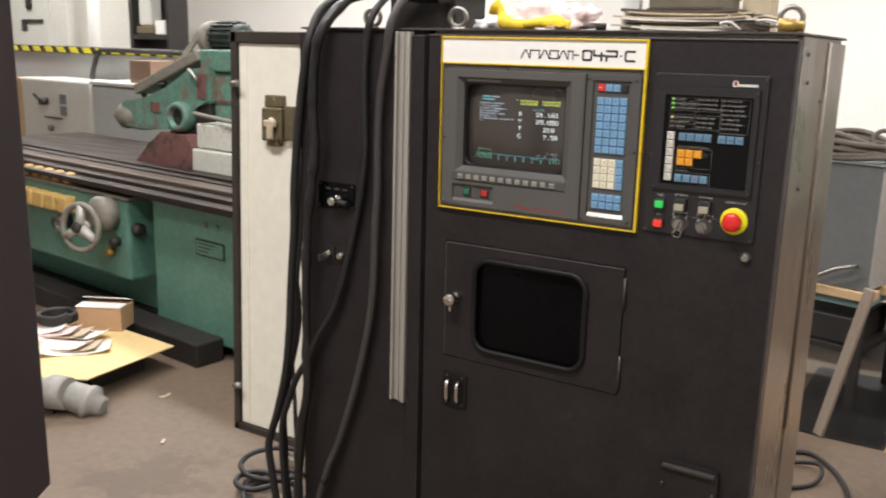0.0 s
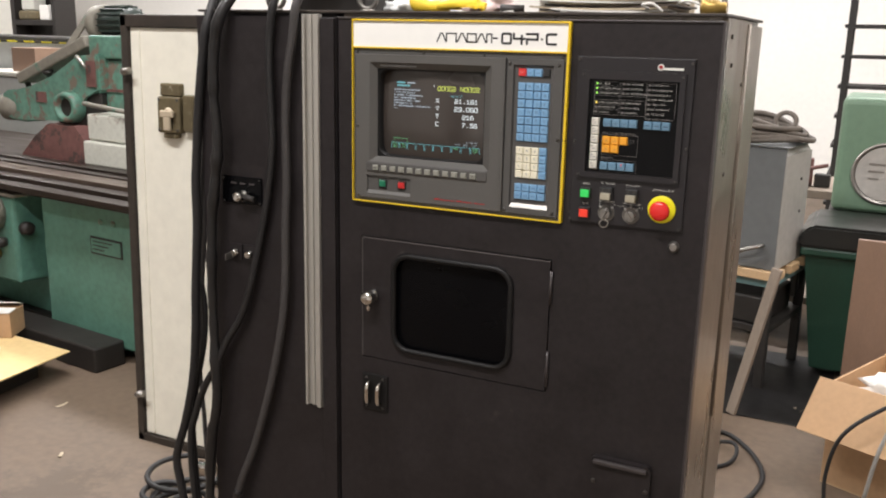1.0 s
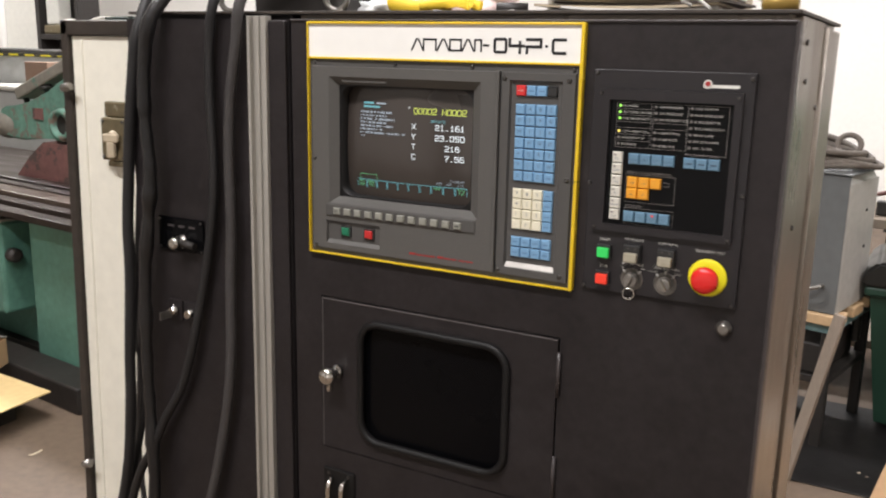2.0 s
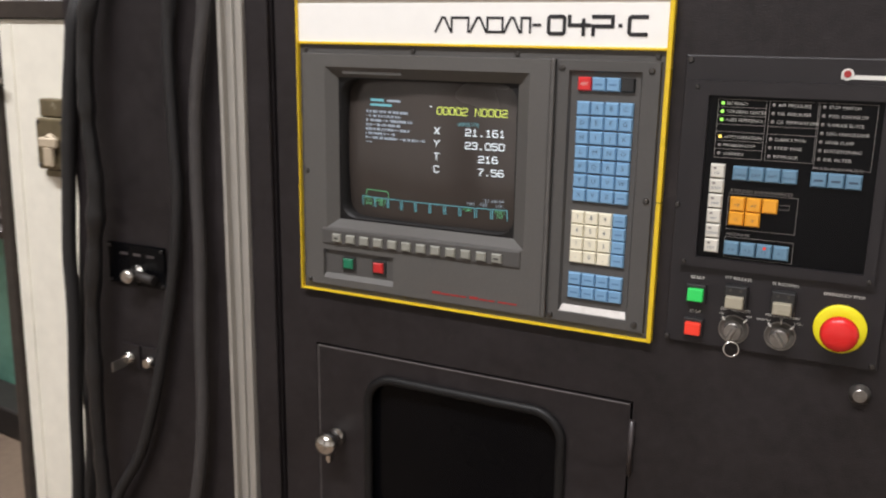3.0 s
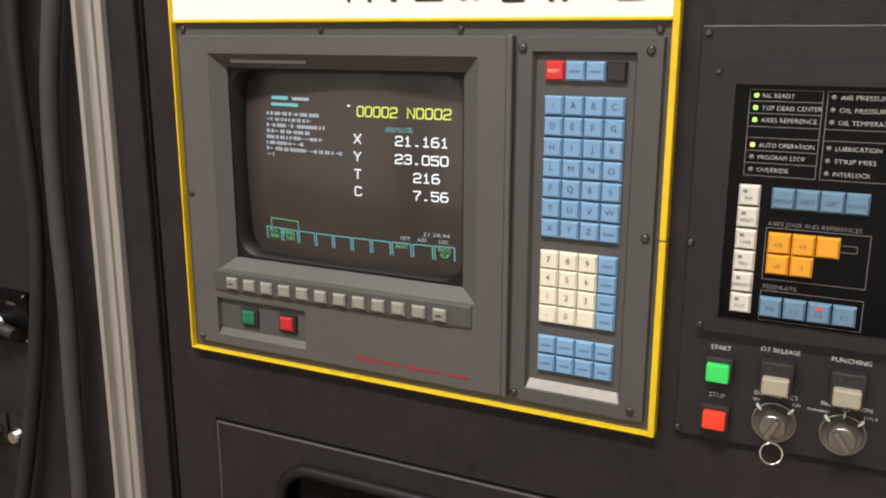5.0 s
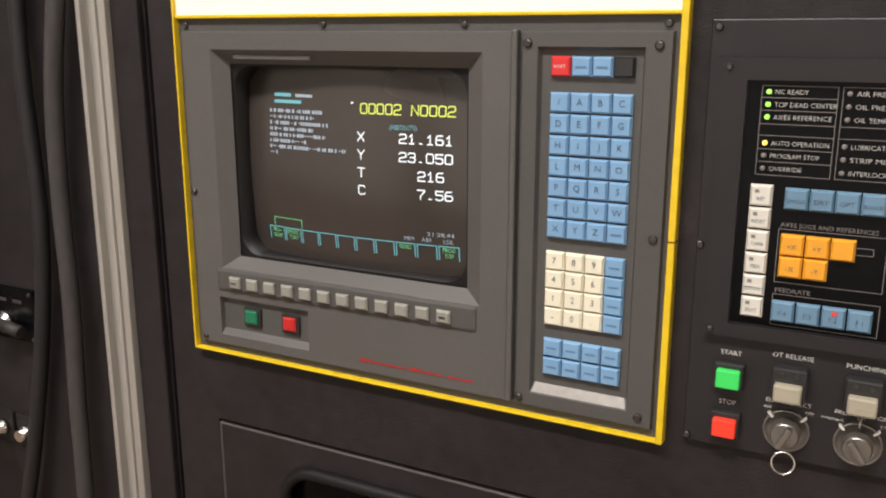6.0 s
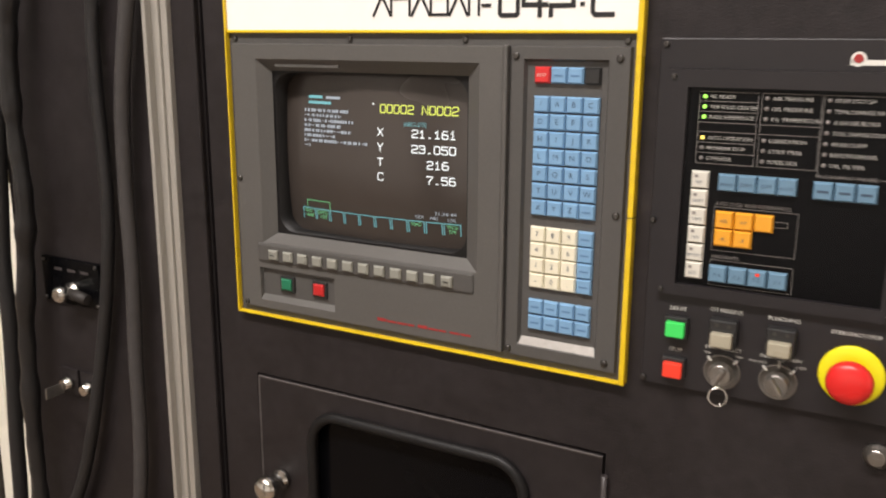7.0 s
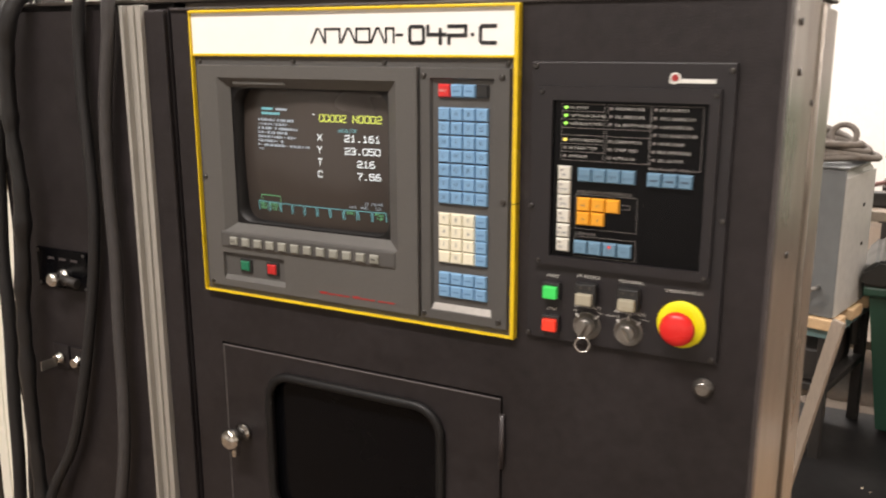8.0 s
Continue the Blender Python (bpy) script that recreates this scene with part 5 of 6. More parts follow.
gpart("knob", lathe(bmesh.new(), (-1.45, -0.075, 0.56), (0, -1, 0), [(0, 0.05), (0.06, 0.05), (0.09, 0.03)], 16), BLACKIRON, apron)
gpart("lever", rod(bmesh.new(), (-1.45, -0.15, 0.56), (-1.33, -0.20, 0.55), 0.012, seg=10), STEEL, apron)
for k in range(5):
    gpart("oil_cup", lathe(bmesh.new(), (-1.95 + 0.12 * k, -0.03, 0.782), (0, 0, 1), [(0, 0.045), (0.05, 0.045), (0.065, 0.02)], 12), AMBER, apron)
    gpart("oil_cup", cube(-1.98 + 0.13 * k, -1.88 + 0.13 * k, -0.14, -0.07, 0.62, 0.72, 0.012), AMBER, apron)
# plate and bolt heads on the bed
nplate = gpart("name_plate", cube(-0.345, -0.115, -0.004, 0.001, 0.535, 0.625, 0.002), BLACKIRON, bed)
gpart("plate_face", cube(-0.335, -0.125, -0.007, -0.003, 0.545, 0.615), GREEN, bed)
for k in range(3):
    gpart("text_bar", cube(-0.32, -0.18 - 0.03 * k, -0.0085, -0.006, 0.600 - 0.02 * k, 0.605 - 0.02 * k), BLACKIRON, bed)
for s in (-0.26, -0.17):
    gpart("bolt", lathe(bmesh.new(), (s, 0, 0.705), (0, -1, 0), [(0, 0.016), (0.004, 0.016), (0.006, 0.01)], 12), GREEN_OLD, bed)
# wheelhead
gpart("head_base", prism(bmesh.new(), [(-1.46, 0.86), (-0.50, 0.86), (-0.58, 0.98), (-0.83, 1.00), (-0.93, 1.09), (-1.16, 1.09), (-1.30, 1.00)], 0.36, 0.85), RED_OLD, grinder, "worn red iron saddle")
gpart("saddle_block", cube(-1.18, -0.80, 0.44, 0.80, 1.02, 1.28, 0.01), BLACKIRON, grinder)
bm = prism(bmesh.new(), [(x_ + 0.15, z_) for x_, z_ in [(-1.84, 1.12), (-1.86, 1.18), (-1.80, 1.25), (-1.52, 1.275), (-1.34, 1.35), (-1.12, 1.47), (-0.93, 1.49), (-0.93, 1.28), (-1.06, 1.26), (-1.10, 1.14), (-1.26, 1.09), (-1.42, 1.11), (-1.62, 1.07), (-1.78, 1.08)]], 0.42, 0.72)
bmesh.ops.bevel(bm, geom=bm.edges[:], offset=0.014, segments=2, affect="EDGES")
head = gpart("spindle_head", bm, GREEN_OLD, grinder, "chipped green spindle head with red patches")
bm = lathe(bmesh.new(), (-1.02, 0.46, 1.19), (0.12, -1, 0), [(0, 0.092), (0.08, 0.088), (0.10, 0.080), (0.10, 0.056), (0.02, 0.054)], 24)
gpart("spindle_sleeve", bm, GREEN_OLD, head)
gpart("bore", lathe(bmesh.new(), (-1.0135, 0.41, 1.19), (0.12, -1, 0), [(0, 0.054), (0.02, 0.054)], 20), BLACKIRON, head, "dark bore")
gpart("nose", lathe(bmesh.new(), (-1.56, 0.50, 1.155), (-1, -0.25, -0.05), [(0, 0.085), (0.13, 0.085), (0.16, 0.06), (0.19, 0.04)], 18), DUSTY, head)
gpart("patch", cube(-1.33, -1.24, 0.412, 0.424, 1.20, 1.26), RED_OLD, head, "red painted patch")
gpart("patch", cube(-0.87, -0.795, 0.412, 0.424, 1.31, 1.45), RED_OLD, head, "red painted patch")
bm = cube(-1.66, -0.98, 0.50, 0.66, -0.03, 0.035, 0.01)
bmesh.ops.rotate(bm, cent=(-1.32, 0.58, 0), matrix=Matrix.Rotation(radians(-20), 3, "Y"), verts=bm.verts)
bmesh.ops.translate(bm, vec=(0, 0, 1.435), verts=bm.verts)
bmesh.ops.translate(bm, vec=(0.10, -0.06, 0.0), verts=bm.verts)
gpart("cover", bm, DUSTY, head, "dusty grey head cover")
bm = cube(-1.62, -0.98, 0.74, 0.84, -0.04, 0.04, 0.012)
bmesh.ops.rotate(bm, cent=(-1.30, 0.79, 0), matrix=Matrix.Rotation(radians(-34), 3, "Y"), verts=bm.verts)
bmesh.ops.translate(bm, vec=(0, 0, 1.50), verts=bm.verts)
gpart("belt_guard", bm, DUSTY, head, "dusty slanted belt guard")
for s, d, zz in ((-1.52, 0.50, 1.27), (-1.28, 0.48, 1.33)):
    gpart("clamp_knob", lathe(bmesh.new(), (s, d, zz), (0, -0.3, 1), [(0, 0.016), (0.03, 0.016), (0.035, 0.03), (0.055, 0.03)], 10), BLACKIRON, head)
gpart("lever", rod(bmesh.new(), (-0.92, 0.40, 1.47), (-0.80, 0.36, 1.42), 0.011, 0.008, 10), STEEL, head, "bright steel lever")
gpart("column", cube(-0.87, -0.36, 0.48, 0.95, 0.86, 1.455, 0.012), GREEN_OLD, grinder, "green machine column")
gpart("column_cap", cube(-0.90, -0.33, 0.46, 0.98, 1.462, 1.585, 0.012), GREEN_OLD, grinder)
gpart("column_seam", cube(-0.875, -0.36, 0.470, 0.482, 1.285, 1.300), RED_OLD, grinder)
gpart("dresser_block", cube(-0.78, -0.40, 0.30, 0.47, 0.90, 1.03, 0.01), CHIPPED, grinder, "chipped white-painted block")
gpart("dresser_block", cube(-0.76, -0.40, 0.32, 0.47, 1.035, 1.175, 0.01), CHIPPED, grinder, "chipped white-painted block")
gpart("bar_handle", rod(bmesh.new(), (-0.80, 0.34, 1.225), (-0.40, 0.30, 1.205), 0.014, 0.012, 12), DUSTY, grinder)
motor = gpart("motor", lathe(bmesh.new(), (-1.07, 0.72, 1.655), (1, 0, 0), [(0, 0.050), (0.02, 0.086), (0.22, 0.086), (0.25, 0.05)], 28), MOTOR, grinder, "dark green finned electric motor")
for k in range(18):
    a = 2 * math.pi * k / 18
    bm = cube(-1.05, -0.86, -0.004, 0.004, 0.082, 0.100, 0.001)
    bm.transform(Matrix.Translation((0, 0.72, 1.655)) @ Matrix.Rotation(a, 4, "X"))
    gpart("fin", bm, MOTOR, motor)
gpart("pulley_cover", lathe(bmesh.new(), (-1.155, 0.72, 1.650), (1, 0, 0), [(0, 0.075), (0.02, 0.106), (0.07, 0.106), (0.08, 0.09)], 28), DUSTY, motor)
gpart("motor_foot", cube(-1.04, -0.86, 0.64, 0.80, 1.558, 1.585), BLACKIRON, motor)
bm = cube(-0.026, 0.026, -0.007, 0.007, 0, 0.46, 0.003)
bm.transform(Matrix.Translation((-1.36, 0.52, 1.335)) @ Matrix.Rotation(radians(-20), 4, "X") @ Matrix.Rotation(radians(30), 4, "Y"))
gpart("drive_belt", bm, DUSTY, motor, "dusty flat drive belt")

# ---- machines and partition behind the grinder ----


def side_unit(name, s0, s1, d0, d1, z1, m, label, category):
    t = thing(name, GM @ Vector(((s0 + s1) / 2, (d0 + d1) / 2, 0)), label, category)
    gpart("body", cube(s0, s1, d0, d1, 0, z1, 0.02), m, t)
    return t


unit = side_unit("machine_enclosure", -5.07, -3.85, 1.45, 1.88, 1.25, OFFWHITE, "off-white machine enclosure with lever and grey switches", "machine enclosure")
gpart("lever", rod(bmesh.new(), (-4.60, 1.45, 1.04), (-4.60, 1.38, 1.04), 0.035, seg=12), BLACKIRON, unit)
gpart("lever", rod(bmesh.new(), (-4.60, 1.39, 1.04), (-4.66, 1.36, 1.11), 0.014, seg=8), BLACKIRON, unit)
for zz in (1.03, 0.92):
    gpart("switch", cube(-4.36, -4.25, 1.44, 1.455, zz, zz + 0.09, 0.004), BLUEGREY, unit)
gpart("sill", cube(-4.64, -4.34, 1.43, 1.455, 0.885, 0.90, 0.003), BLACKIRON, unit)
gpart("knob", rod(bmesh.new(), (-4.54, 1.45, 0.79), (-4.54, 1.42, 0.79), 0.03, seg=12), BLUEGREY, unit)
unit = side_unit("machine_enclosure", -3.83, -2.6, 1.45, 1.88, 1.23, PALE, "pale grey machine enclosure with plain front", "machine enclosure")
gpart("top_ledge", cube(-3.82, -2.6, 1.43, 1.88, 1.232, 1.27, 0.01), OFFWHITE, unit)
gpart("carton", cube(-3.30, -3.0, 1.50, 1.80, 1.271, 1.46, 0.004), BROWN, unit)
fence = thing("low_partition", GM @ Vector((-4.5, 1.99, 0)), "grey low partition with black and yellow hazard strip", "partition")
gpart("panel", cube(-7.2, -2.2, 1.95, 2.05, 0, 1.485, 0.006), PALE, fence)
gpart("rail", cube(-7.2, -2.2, 1.93, 2.06, 1.485, 1.552, 0.004), BLACKIRON, fence)
s = -7.15
while s < -3.0:
    w = 0.13
    bm = prism(bmesh.new(), [(s, 1.490), (s + w, 1.490), (s + w - 0.05, 1.546), (s - 0.05, 1.546)], 1.924, 1.931)
    gpart("stripe", bm, HAZ_Y, fence)
    s += 0.24
pipe = thing("bent_pipe", GM @ Vector((-4.42, 1.85, 1.29)), "dark bent pipe hanging over the partition", "pipe")
gpart("tube", tube(bmesh.new(), [(-4.40, 1.80, 1.235), (-4.44, 1.82, 1.29), (-4.44, 1.86, 1.43), (-4.40, 1.88, 1.510), (-4.2, 1.89, 1.532), (-2.6, 1.895, 1.520)], 0.024, 10), BLACKIRON, pipe)
solo("wood_post", cube(0, 0.15, 0, 0.1, 0, 1.18, 0.006), WOOD, (0, 0, 0), "pale upright wooden board beside the enclosure", "board").matrix_basis = Matrix.Translation((GM @ Vector((-5.24, 1.46, 0))) * S) @ Matrix.Rotation(radians(-7), 4, "Z")
solo("wood_cabinet", cube(0, 0.6, 0, 0.35, 0, 1.05, 0.008), WOOD_BROWN, (0, 0, 0), "reddish brown wooden cabinet by the partition", "cabinet").matrix_basis = Matrix.Translation((GM @ Vector((-5.88, 1.5, 0))) * S) @ Matrix.Rotation(radians(-7), 4, "Z")
tall = side_unit("white_machine", -8.5, -7.05, 3.0, 3.9, 2.9, OFFWHITE, "tall off-white machine housing behind the partition", "machine")
gpart("handle_recess", cube(-7.93, -7.80, 2.94, 2.98, 1.99, 2.20, 0.03), BLACKIRON, tall)
gpart("door", cube(-8.3, -7.4, 2.975, 3.005, 1.0, 2.4, 0.01), OFFWHITE, tall)
gpart("bar_handle", cube(-8.04, -7.55, 2.95, 2.985, 1.82, 1.865, 0.01), BLACKIRON, tall)
gpart("bar_handle", cube(-8.07, -7.96, 2.95, 2.985, 1.72, 1.865, 0.01), BLACKIRON, tall)
col = thing("white_pillar", GM @ Vector((-6.82, 3.2, 0)), "white round building pillar", "pillar", kind="structure")
gpart("shaft", rod(bmesh.new(), (-6.85, 3.25, 0), (-6.85, 3.25, H), 0.07, seg=20), WALLPAINT, col)
show = thing("open_cupboard", GM @ Vector((-5.6, 3.4, 0)), "dark open cupboard holding cream equipment", "cupboard")
for s0, s1, d0, d1, z0, z1 in ((-6.02, -5.95, 3.2, 3.45, 0, 2.9), (-5.30, -5.24, 3.2, 3.45, 0, 2.9), (-5.95, -5.30, 3.39, 3.45, 0, 2.9), (-5.95, -5.30, 3.2, 3.39, 1.64, 1.70), (-5.95, -5.30, 3.2, 3.39, 0.8, 0.86), (-6.02, -5.24, 3.2, 3.45, 2.9, 2.96)):
    gpart("panel", cube(s0, s1, d0, d1, z0, z1, 0.006), BLACKIRON, show)
instr = thing("instrument", GM @ Vector((-5.75, 3.4, 1.70)), "cream instrument standing in the dark cupboard", "instrument")
gpart("column", cube(-5.85, -5.62, 3.22, 3.37, 1.80, 2.35, 0.02), OFFWHITE, instr)
gpart("base", cube(-5.90, -5.55, 3.21, 3.38, 1.70, 1.80, 0.02), PATINA, instr)
gpart("tray", cube(-5.52, -5.36, 3.21, 3.36, 1.70, 1.86, 0.01), PAPER, instr)

# ---- floor clutter by the grinder ----
bm = slab(bmesh.new(), [(-3.20, 2.70), (-3.16, 2.19), (-3.38, 2.06), (-3.97, 2.27), (-4.15, 2.54), (-3.85, 2.74)], 0.116, 0.122)
solo("card_sheet", bm, CARD_Y, (-3.7, 2.5, 0.116), "large flat yellow-brown cardboard sheet on the floor", "cardboard")
bm = slab(bmesh.new(), [(-3.32, 2.62), (-3.29, 2.30), (-3.43, 2.20), (-3.90, 2.34), (-4.05, 2.54), (-3.8, 2.64)], 0.0, 0.1155)
solo("low_crate", bm, BLACKIRON, (-4.0, 2.5, 0), "dark low crate under the cardboard sheet", "crate")
cart = thing("parts_carton", (-3.72, 2.745, 0.126), "small taped cardboard carton on the cardboard sheet", "carton")
bm = cube(-0.115, 0.115, -0.075, 0.075, 0, 0.118, 0.003)
TM = Matrix.Translation((-3.70, 2.700, 0.124)) @ Matrix.Rotation(radians(28), 4, "Z")
bm.transform(TM)
part("carton", bm, CARD, cart)
for sx in (-1, 1):
    bm = cube(-0.115, 0.115, 0.002, 0.078, 0, 0.004)
    bmesh.ops.rotate(bm, cent=(0, 0.075, 0), matrix=Matrix.Rotation(radians(-12 - 10 * sx), 3, "X"), verts=bm.verts)
    if sx < 0:
        bmesh.ops.rotate(bm, cent=(0, 0, 0), matrix=Matrix.Rotation(math.pi, 3, "Z"), verts=bm.verts)
    bmesh.ops.translate(bm, vec=(0, 0, 0.120), verts=bm.verts)
    bm.transform(TM)
    part("flap", bm, PAPER, cart, "pale carton flap")
rnd = random.Random(8)
for k in range(7):
    sheet("paper", -3.50 - 0.055 * k, 2.40 + rnd.uniform(-0.05, 0.10), 0.30, 0.13, 0.123 + 0.006 * k, 0.004, rnd.uniform(10, 50), (PAPER, PAPER_DIRTY, FILM)[k % 3], "crumpled printed paper on the cardboard sheet", "paper", "papers on the cardboard", 0.02)
solo("cable_coil", tube(bmesh.new(), [(-3.83 + 0.085 * math.cos(a), 2.52 + 0.085 * math.sin(a), 0.185 + 0.012 * (k // 9)) for k, a in enumerate([2 * math.pi * j / 9 for j in range(28)])], 0.014, 8, 4), CABLE, (-3.95, 2.58, 0.17), "coiled black cable on the papers", "cable coil")
solo("red_bag", cube(-4.03, -3.88, 2.36, 2.46, 0.123, 0.23, 0.03), ESTOP_R, (-4.05, 2.47, 0.123), "red plastic bag on the cardboard", "bag")
tool = thing("power_tool", (-3.45, 2.15, 0), "grey cast power tool lying on the floor", "power tool")
part("body", lathe(bmesh.new(), (-3.58, 1.97, 0.087), (1, 0.3, 0), [(0, 0.07), (0.03, 0.085), (0.22, 0.085), (0.25, 0.06), (0.33, 0.055), (0.36, 0.075), (0.44, 0.07)], 18), GREYTOOL, tool)
part("guard", lathe(bmesh.new(), (-3.19, 2.11, 0.075), (0.85, 0.35, -0.25), [(0, 0.045), (0.02, 0.062), (0.09, 0.066), (0.10, 0.074), (0.125, 0.074), (0.13, 0.05), (0.17, 0.042), (0.175, 0.03)], 18), GREYTOOL, tool, "grey cast gear head")
part("lead", tube(bmesh.new(), [(-3.8, 2.02, 0.05), (-3.7, 1.93, 0.009), (-3.5, 1.93, 0.01), (-3.35, 2.0, 0.01), (-3.2, 2.05, 0.01)], 0.009, 7, 6), CABLE, tool)
rnd = random.Random(21)
for x, y in ((-2.62, 2.13), (-2.98, 2.45), (-0.20, 3.9)):
    sheet("litter", x, y, rnd.uniform(0.03, 0.07), 0.012, 0.0, 0.002, rnd.uniform(0, 180), PAPER_DIRTY, "small pale scrap on the concrete floor", "scrap", "scraps on the floor", 0.004)

# ---- dark guard beside the camera's start ----
guard = thing("machine_guard", (-1.30, 0.21, 0), "dark painted machine guard panel on a stand", "machine guard")
GD = Matrix.Translation((-1.035, 0.635, 0)) @ Matrix.Rotation(math.atan2(-0.84, -0.54), 4, "Z")
bm = prism(bmesh.new(), [(0, 0.95), (0.03, 0.92), (0.60, 0.92), (0.60, 1.95), (0, 1.95)], -0.05, 0.0)
bm.transform(GD)
part("panel", bm, DARKPOST, guard)
bm = cube(0.42, 0.52, -0.06, 0.04, 0.03, 0.93, 0.006)
bm.transform(GD)
part("post", bm, DARKPOST, guard)
bm = cube(0.32, 0.62, -0.2, 0.2, 0.0, 0.03, 0.004)
bm.transform(GD)
part("foot", bm, DARKPOST, guard)

# ---- right-hand side: crate on a stand, bin, carton ----
RM = Matrix.Translation((-0.372, 4.05, 0)) @ Matrix.Rotation(radians(-13), 4, "Z") @ Matrix.Translation((0.372, -4.05, 0))


def rpart(name, bm, m, parent, label=""):
    bm.transform(RM)
    return part(name, bm, m, parent, label)


def rsolo(name, bm, m, base, label, category):
    bm.transform(RM)
    return solo(name, bm, m, RM @ Vector(base), label, category)


stand = thing("steel_stand", RM @ Vector((-0.65, 4.3, 0)), "low blue-painted stand under a wooden board", "stand")
rpart("top", cube(-1.05, -0.375, 4.06, 4.60, 0.480, 0.518, 0.004), TEAL, stand)
for x in (-1.02, -0.40):
    for y in (4.09, 4.56):
        rpart("leg", cube(x - 0.02, x + 0.02, y - 0.02, y + 0.02, 0, 0.480, 0.003), BLACKIRON, stand)
rpart("shelf", cube(-1.03, -0.38, 4.08, 4.58, 0.26, 0.29, 0.003), BLACKIRON, stand)
for y0_, y1_ in ((4.03, 4.14), (4.22, 4.34), (4.42, 4.52)):
    rsolo("pallet_board", cube(-1.06, -0.350, y0_, y1_, 0.519, 0.560, 0.004), WOOD, (-0.7, 4.3, 0.519), "raw wooden pallet board on the stand", "board")
ctrl = thing("switch_cabinet", RM @ Vector((-0.7, 4.3, 0.561)), "blue-grey steel switch cabinet standing on a pallet board", "switch cabinet")
rpart("front", cube(-1.0, -0.374, 4.05, 4.062, 0.563, 1.100, 0.003), BLUEGREY, ctrl)
bm = prism(bmesh.new(), [(-0.99, 0.561), (-0.378, 0.561), (-0.378, 1.070), (-0.400, 1.103), (-0.99, 1.103)], 4.063, 4.40)
rpart("case", bm, GALV, ctrl, "scratched galvanised case")
rpart("side_plate", cube(-0.3775, -0.370, 4.055, 4.40, 0.565, 1.072, 0.002), GALV, ctrl)
rpart("lid", cube(-1.005, -0.366, 4.042, 4.41, 1.1035, 1.110, 0.002), BLUEGREY, ctrl)
for y, z in ((4.28, 0.95), (4.30, 0.80)):
    rpart("bolt", rod(bmesh.new(), (-0.371, y, z), (-0.366, y, z), 0.007, seg=10), BLACKIRON, ctrl)
rpart("handle", tube(bmesh.new(), [(-0.62, 4.03, 0.565), (-0.58, 4.00, 0.600), (-0.50, 3.99, 0.650), (-0.44, 4.00, 0.672), (-0.43, 4.045, 0.672)], 0.009, 8, 5), STEEL, ctrl)
coil2 = thing("hose_coil", RM @ Vector((-0.62, 4.22, 1.111)), "grey-brown hose heaped on the switch cabinet", "hose coil")
rnd = random.Random(4)
for k in range(8):
    cx, cy, ph = -0.60 + rnd.uniform(-0.05, 0.03), 4.22 + rnd.uniform(-0.02, 0.02), rnd.uniform(0, 6)
    loop_ = []
    for j in range(26):
        a = 2 * math.pi * j / 26
        loop_.append((cx + (0.275 - 0.012 * k) * math.cos(a), cy + 0.13 * math.sin(a), 1.124 + 0.013 * k + 0.010 * math.sin(2 * a + ph) - 0.006 * k * max(math.cos(a), 0)))
    loop_.append(loop_[0])
    rpart("loop", tube(bmesh.new(), loop_, 0.0125, 8, 2), ROPE, coil2)
rpart("loop", ring(bmesh.new(), (-0.44, 4.20, 1.205), (0.2, -0.9, 0.5), 0.042, 0.011, 24, 8), ROPE, coil2)
bench = thing("low_bench", (-0.4, 5.0, 0), "low pale wooden bench on the floor", "bench")
part("top", cube(-1.0, -0.05, 4.85, 5.35, 0.21, 0.25, 0.004), WOOD_GREY, bench)
for x in (-0.92, -0.50, -0.12):
    part("leg", cube(x - 0.04, x + 0.04, 4.9, 5.3, 0, 0.21, 0.004), WOOD_GREY, bench)
rsolo("dark_box", cube(-0.98, -0.42, 4.10, 4.50, 0.291, 0.42, 0.01), BLACKIRON, (-0.7, 4.3, 0.291), "black metal box on the stand shelf", "box")
bm = cube(-0.021, 0.021, -0.009, 0.009, 0, 0.66, 0.002)
bm.transform(Matrix.Translation((-0.455, 3.715, 0.008)) @ Matrix.Rotation(radians(10.6), 4, "Y") @ Matrix.Rotation(radians(-28), 4, "Z"))
solo("wood_plank", bm, WOOD_GREY, (-0.455, 3.715, 0), "weathered wooden plank leaning beside the stand", "plank")

wheelie = thing("refuse_bin", (-0.05, 4.53, 0), "dark green plastic refuse bin with black lid", "bin")
bm = bmesh.new()
lo = [bm.verts.new(p) for p in ((-0.195, 4.38, 0.04), (0.12, 4.38, 0.04), (0.12, 4.68, 0.04), (-0.195, 4.68, 0.04))]
hi = [bm.verts.new(p) for p in ((-0.270, 4.32, 0.61), (0.16, 4.32, 0.61), (0.16, 4.74, 0.61), (-0.270, 4.74, 0.61))]
for k in range(4):
    bm.faces.new((lo[k - 1], lo[k], hi[k], hi[k - 1]))
bm.faces.new(lo[::-1]), bm.faces.new(hi)
part("tub", bm, BIN_GREEN, wheelie)
part("rim", cube(-0.290, 0.18, 4.30, 4.755, 0.595, 0.635, 0.01), BIN_GREEN, wheelie)
bm = prism(bmesh.new(), [(-0.30, 0.636), (0.185, 0.636), (0.185, 0.69), (0.12, 0.740), (-0.25, 0.740), (-0.30, 0.69)], 4.29, 4.765)
bmesh.ops.bevel(bm, geom=bm.edges[:], offset=0.012, segments=2, affect="EDGES")
part("lid", bm, BIN_BLACK, wheelie, "black glossy lid")
part("hinge_bar", cube(-0.325, -0.290, 4.42, 4.62, 0.36, 0.63, 0.01), BIN_BLACK, wheelie)
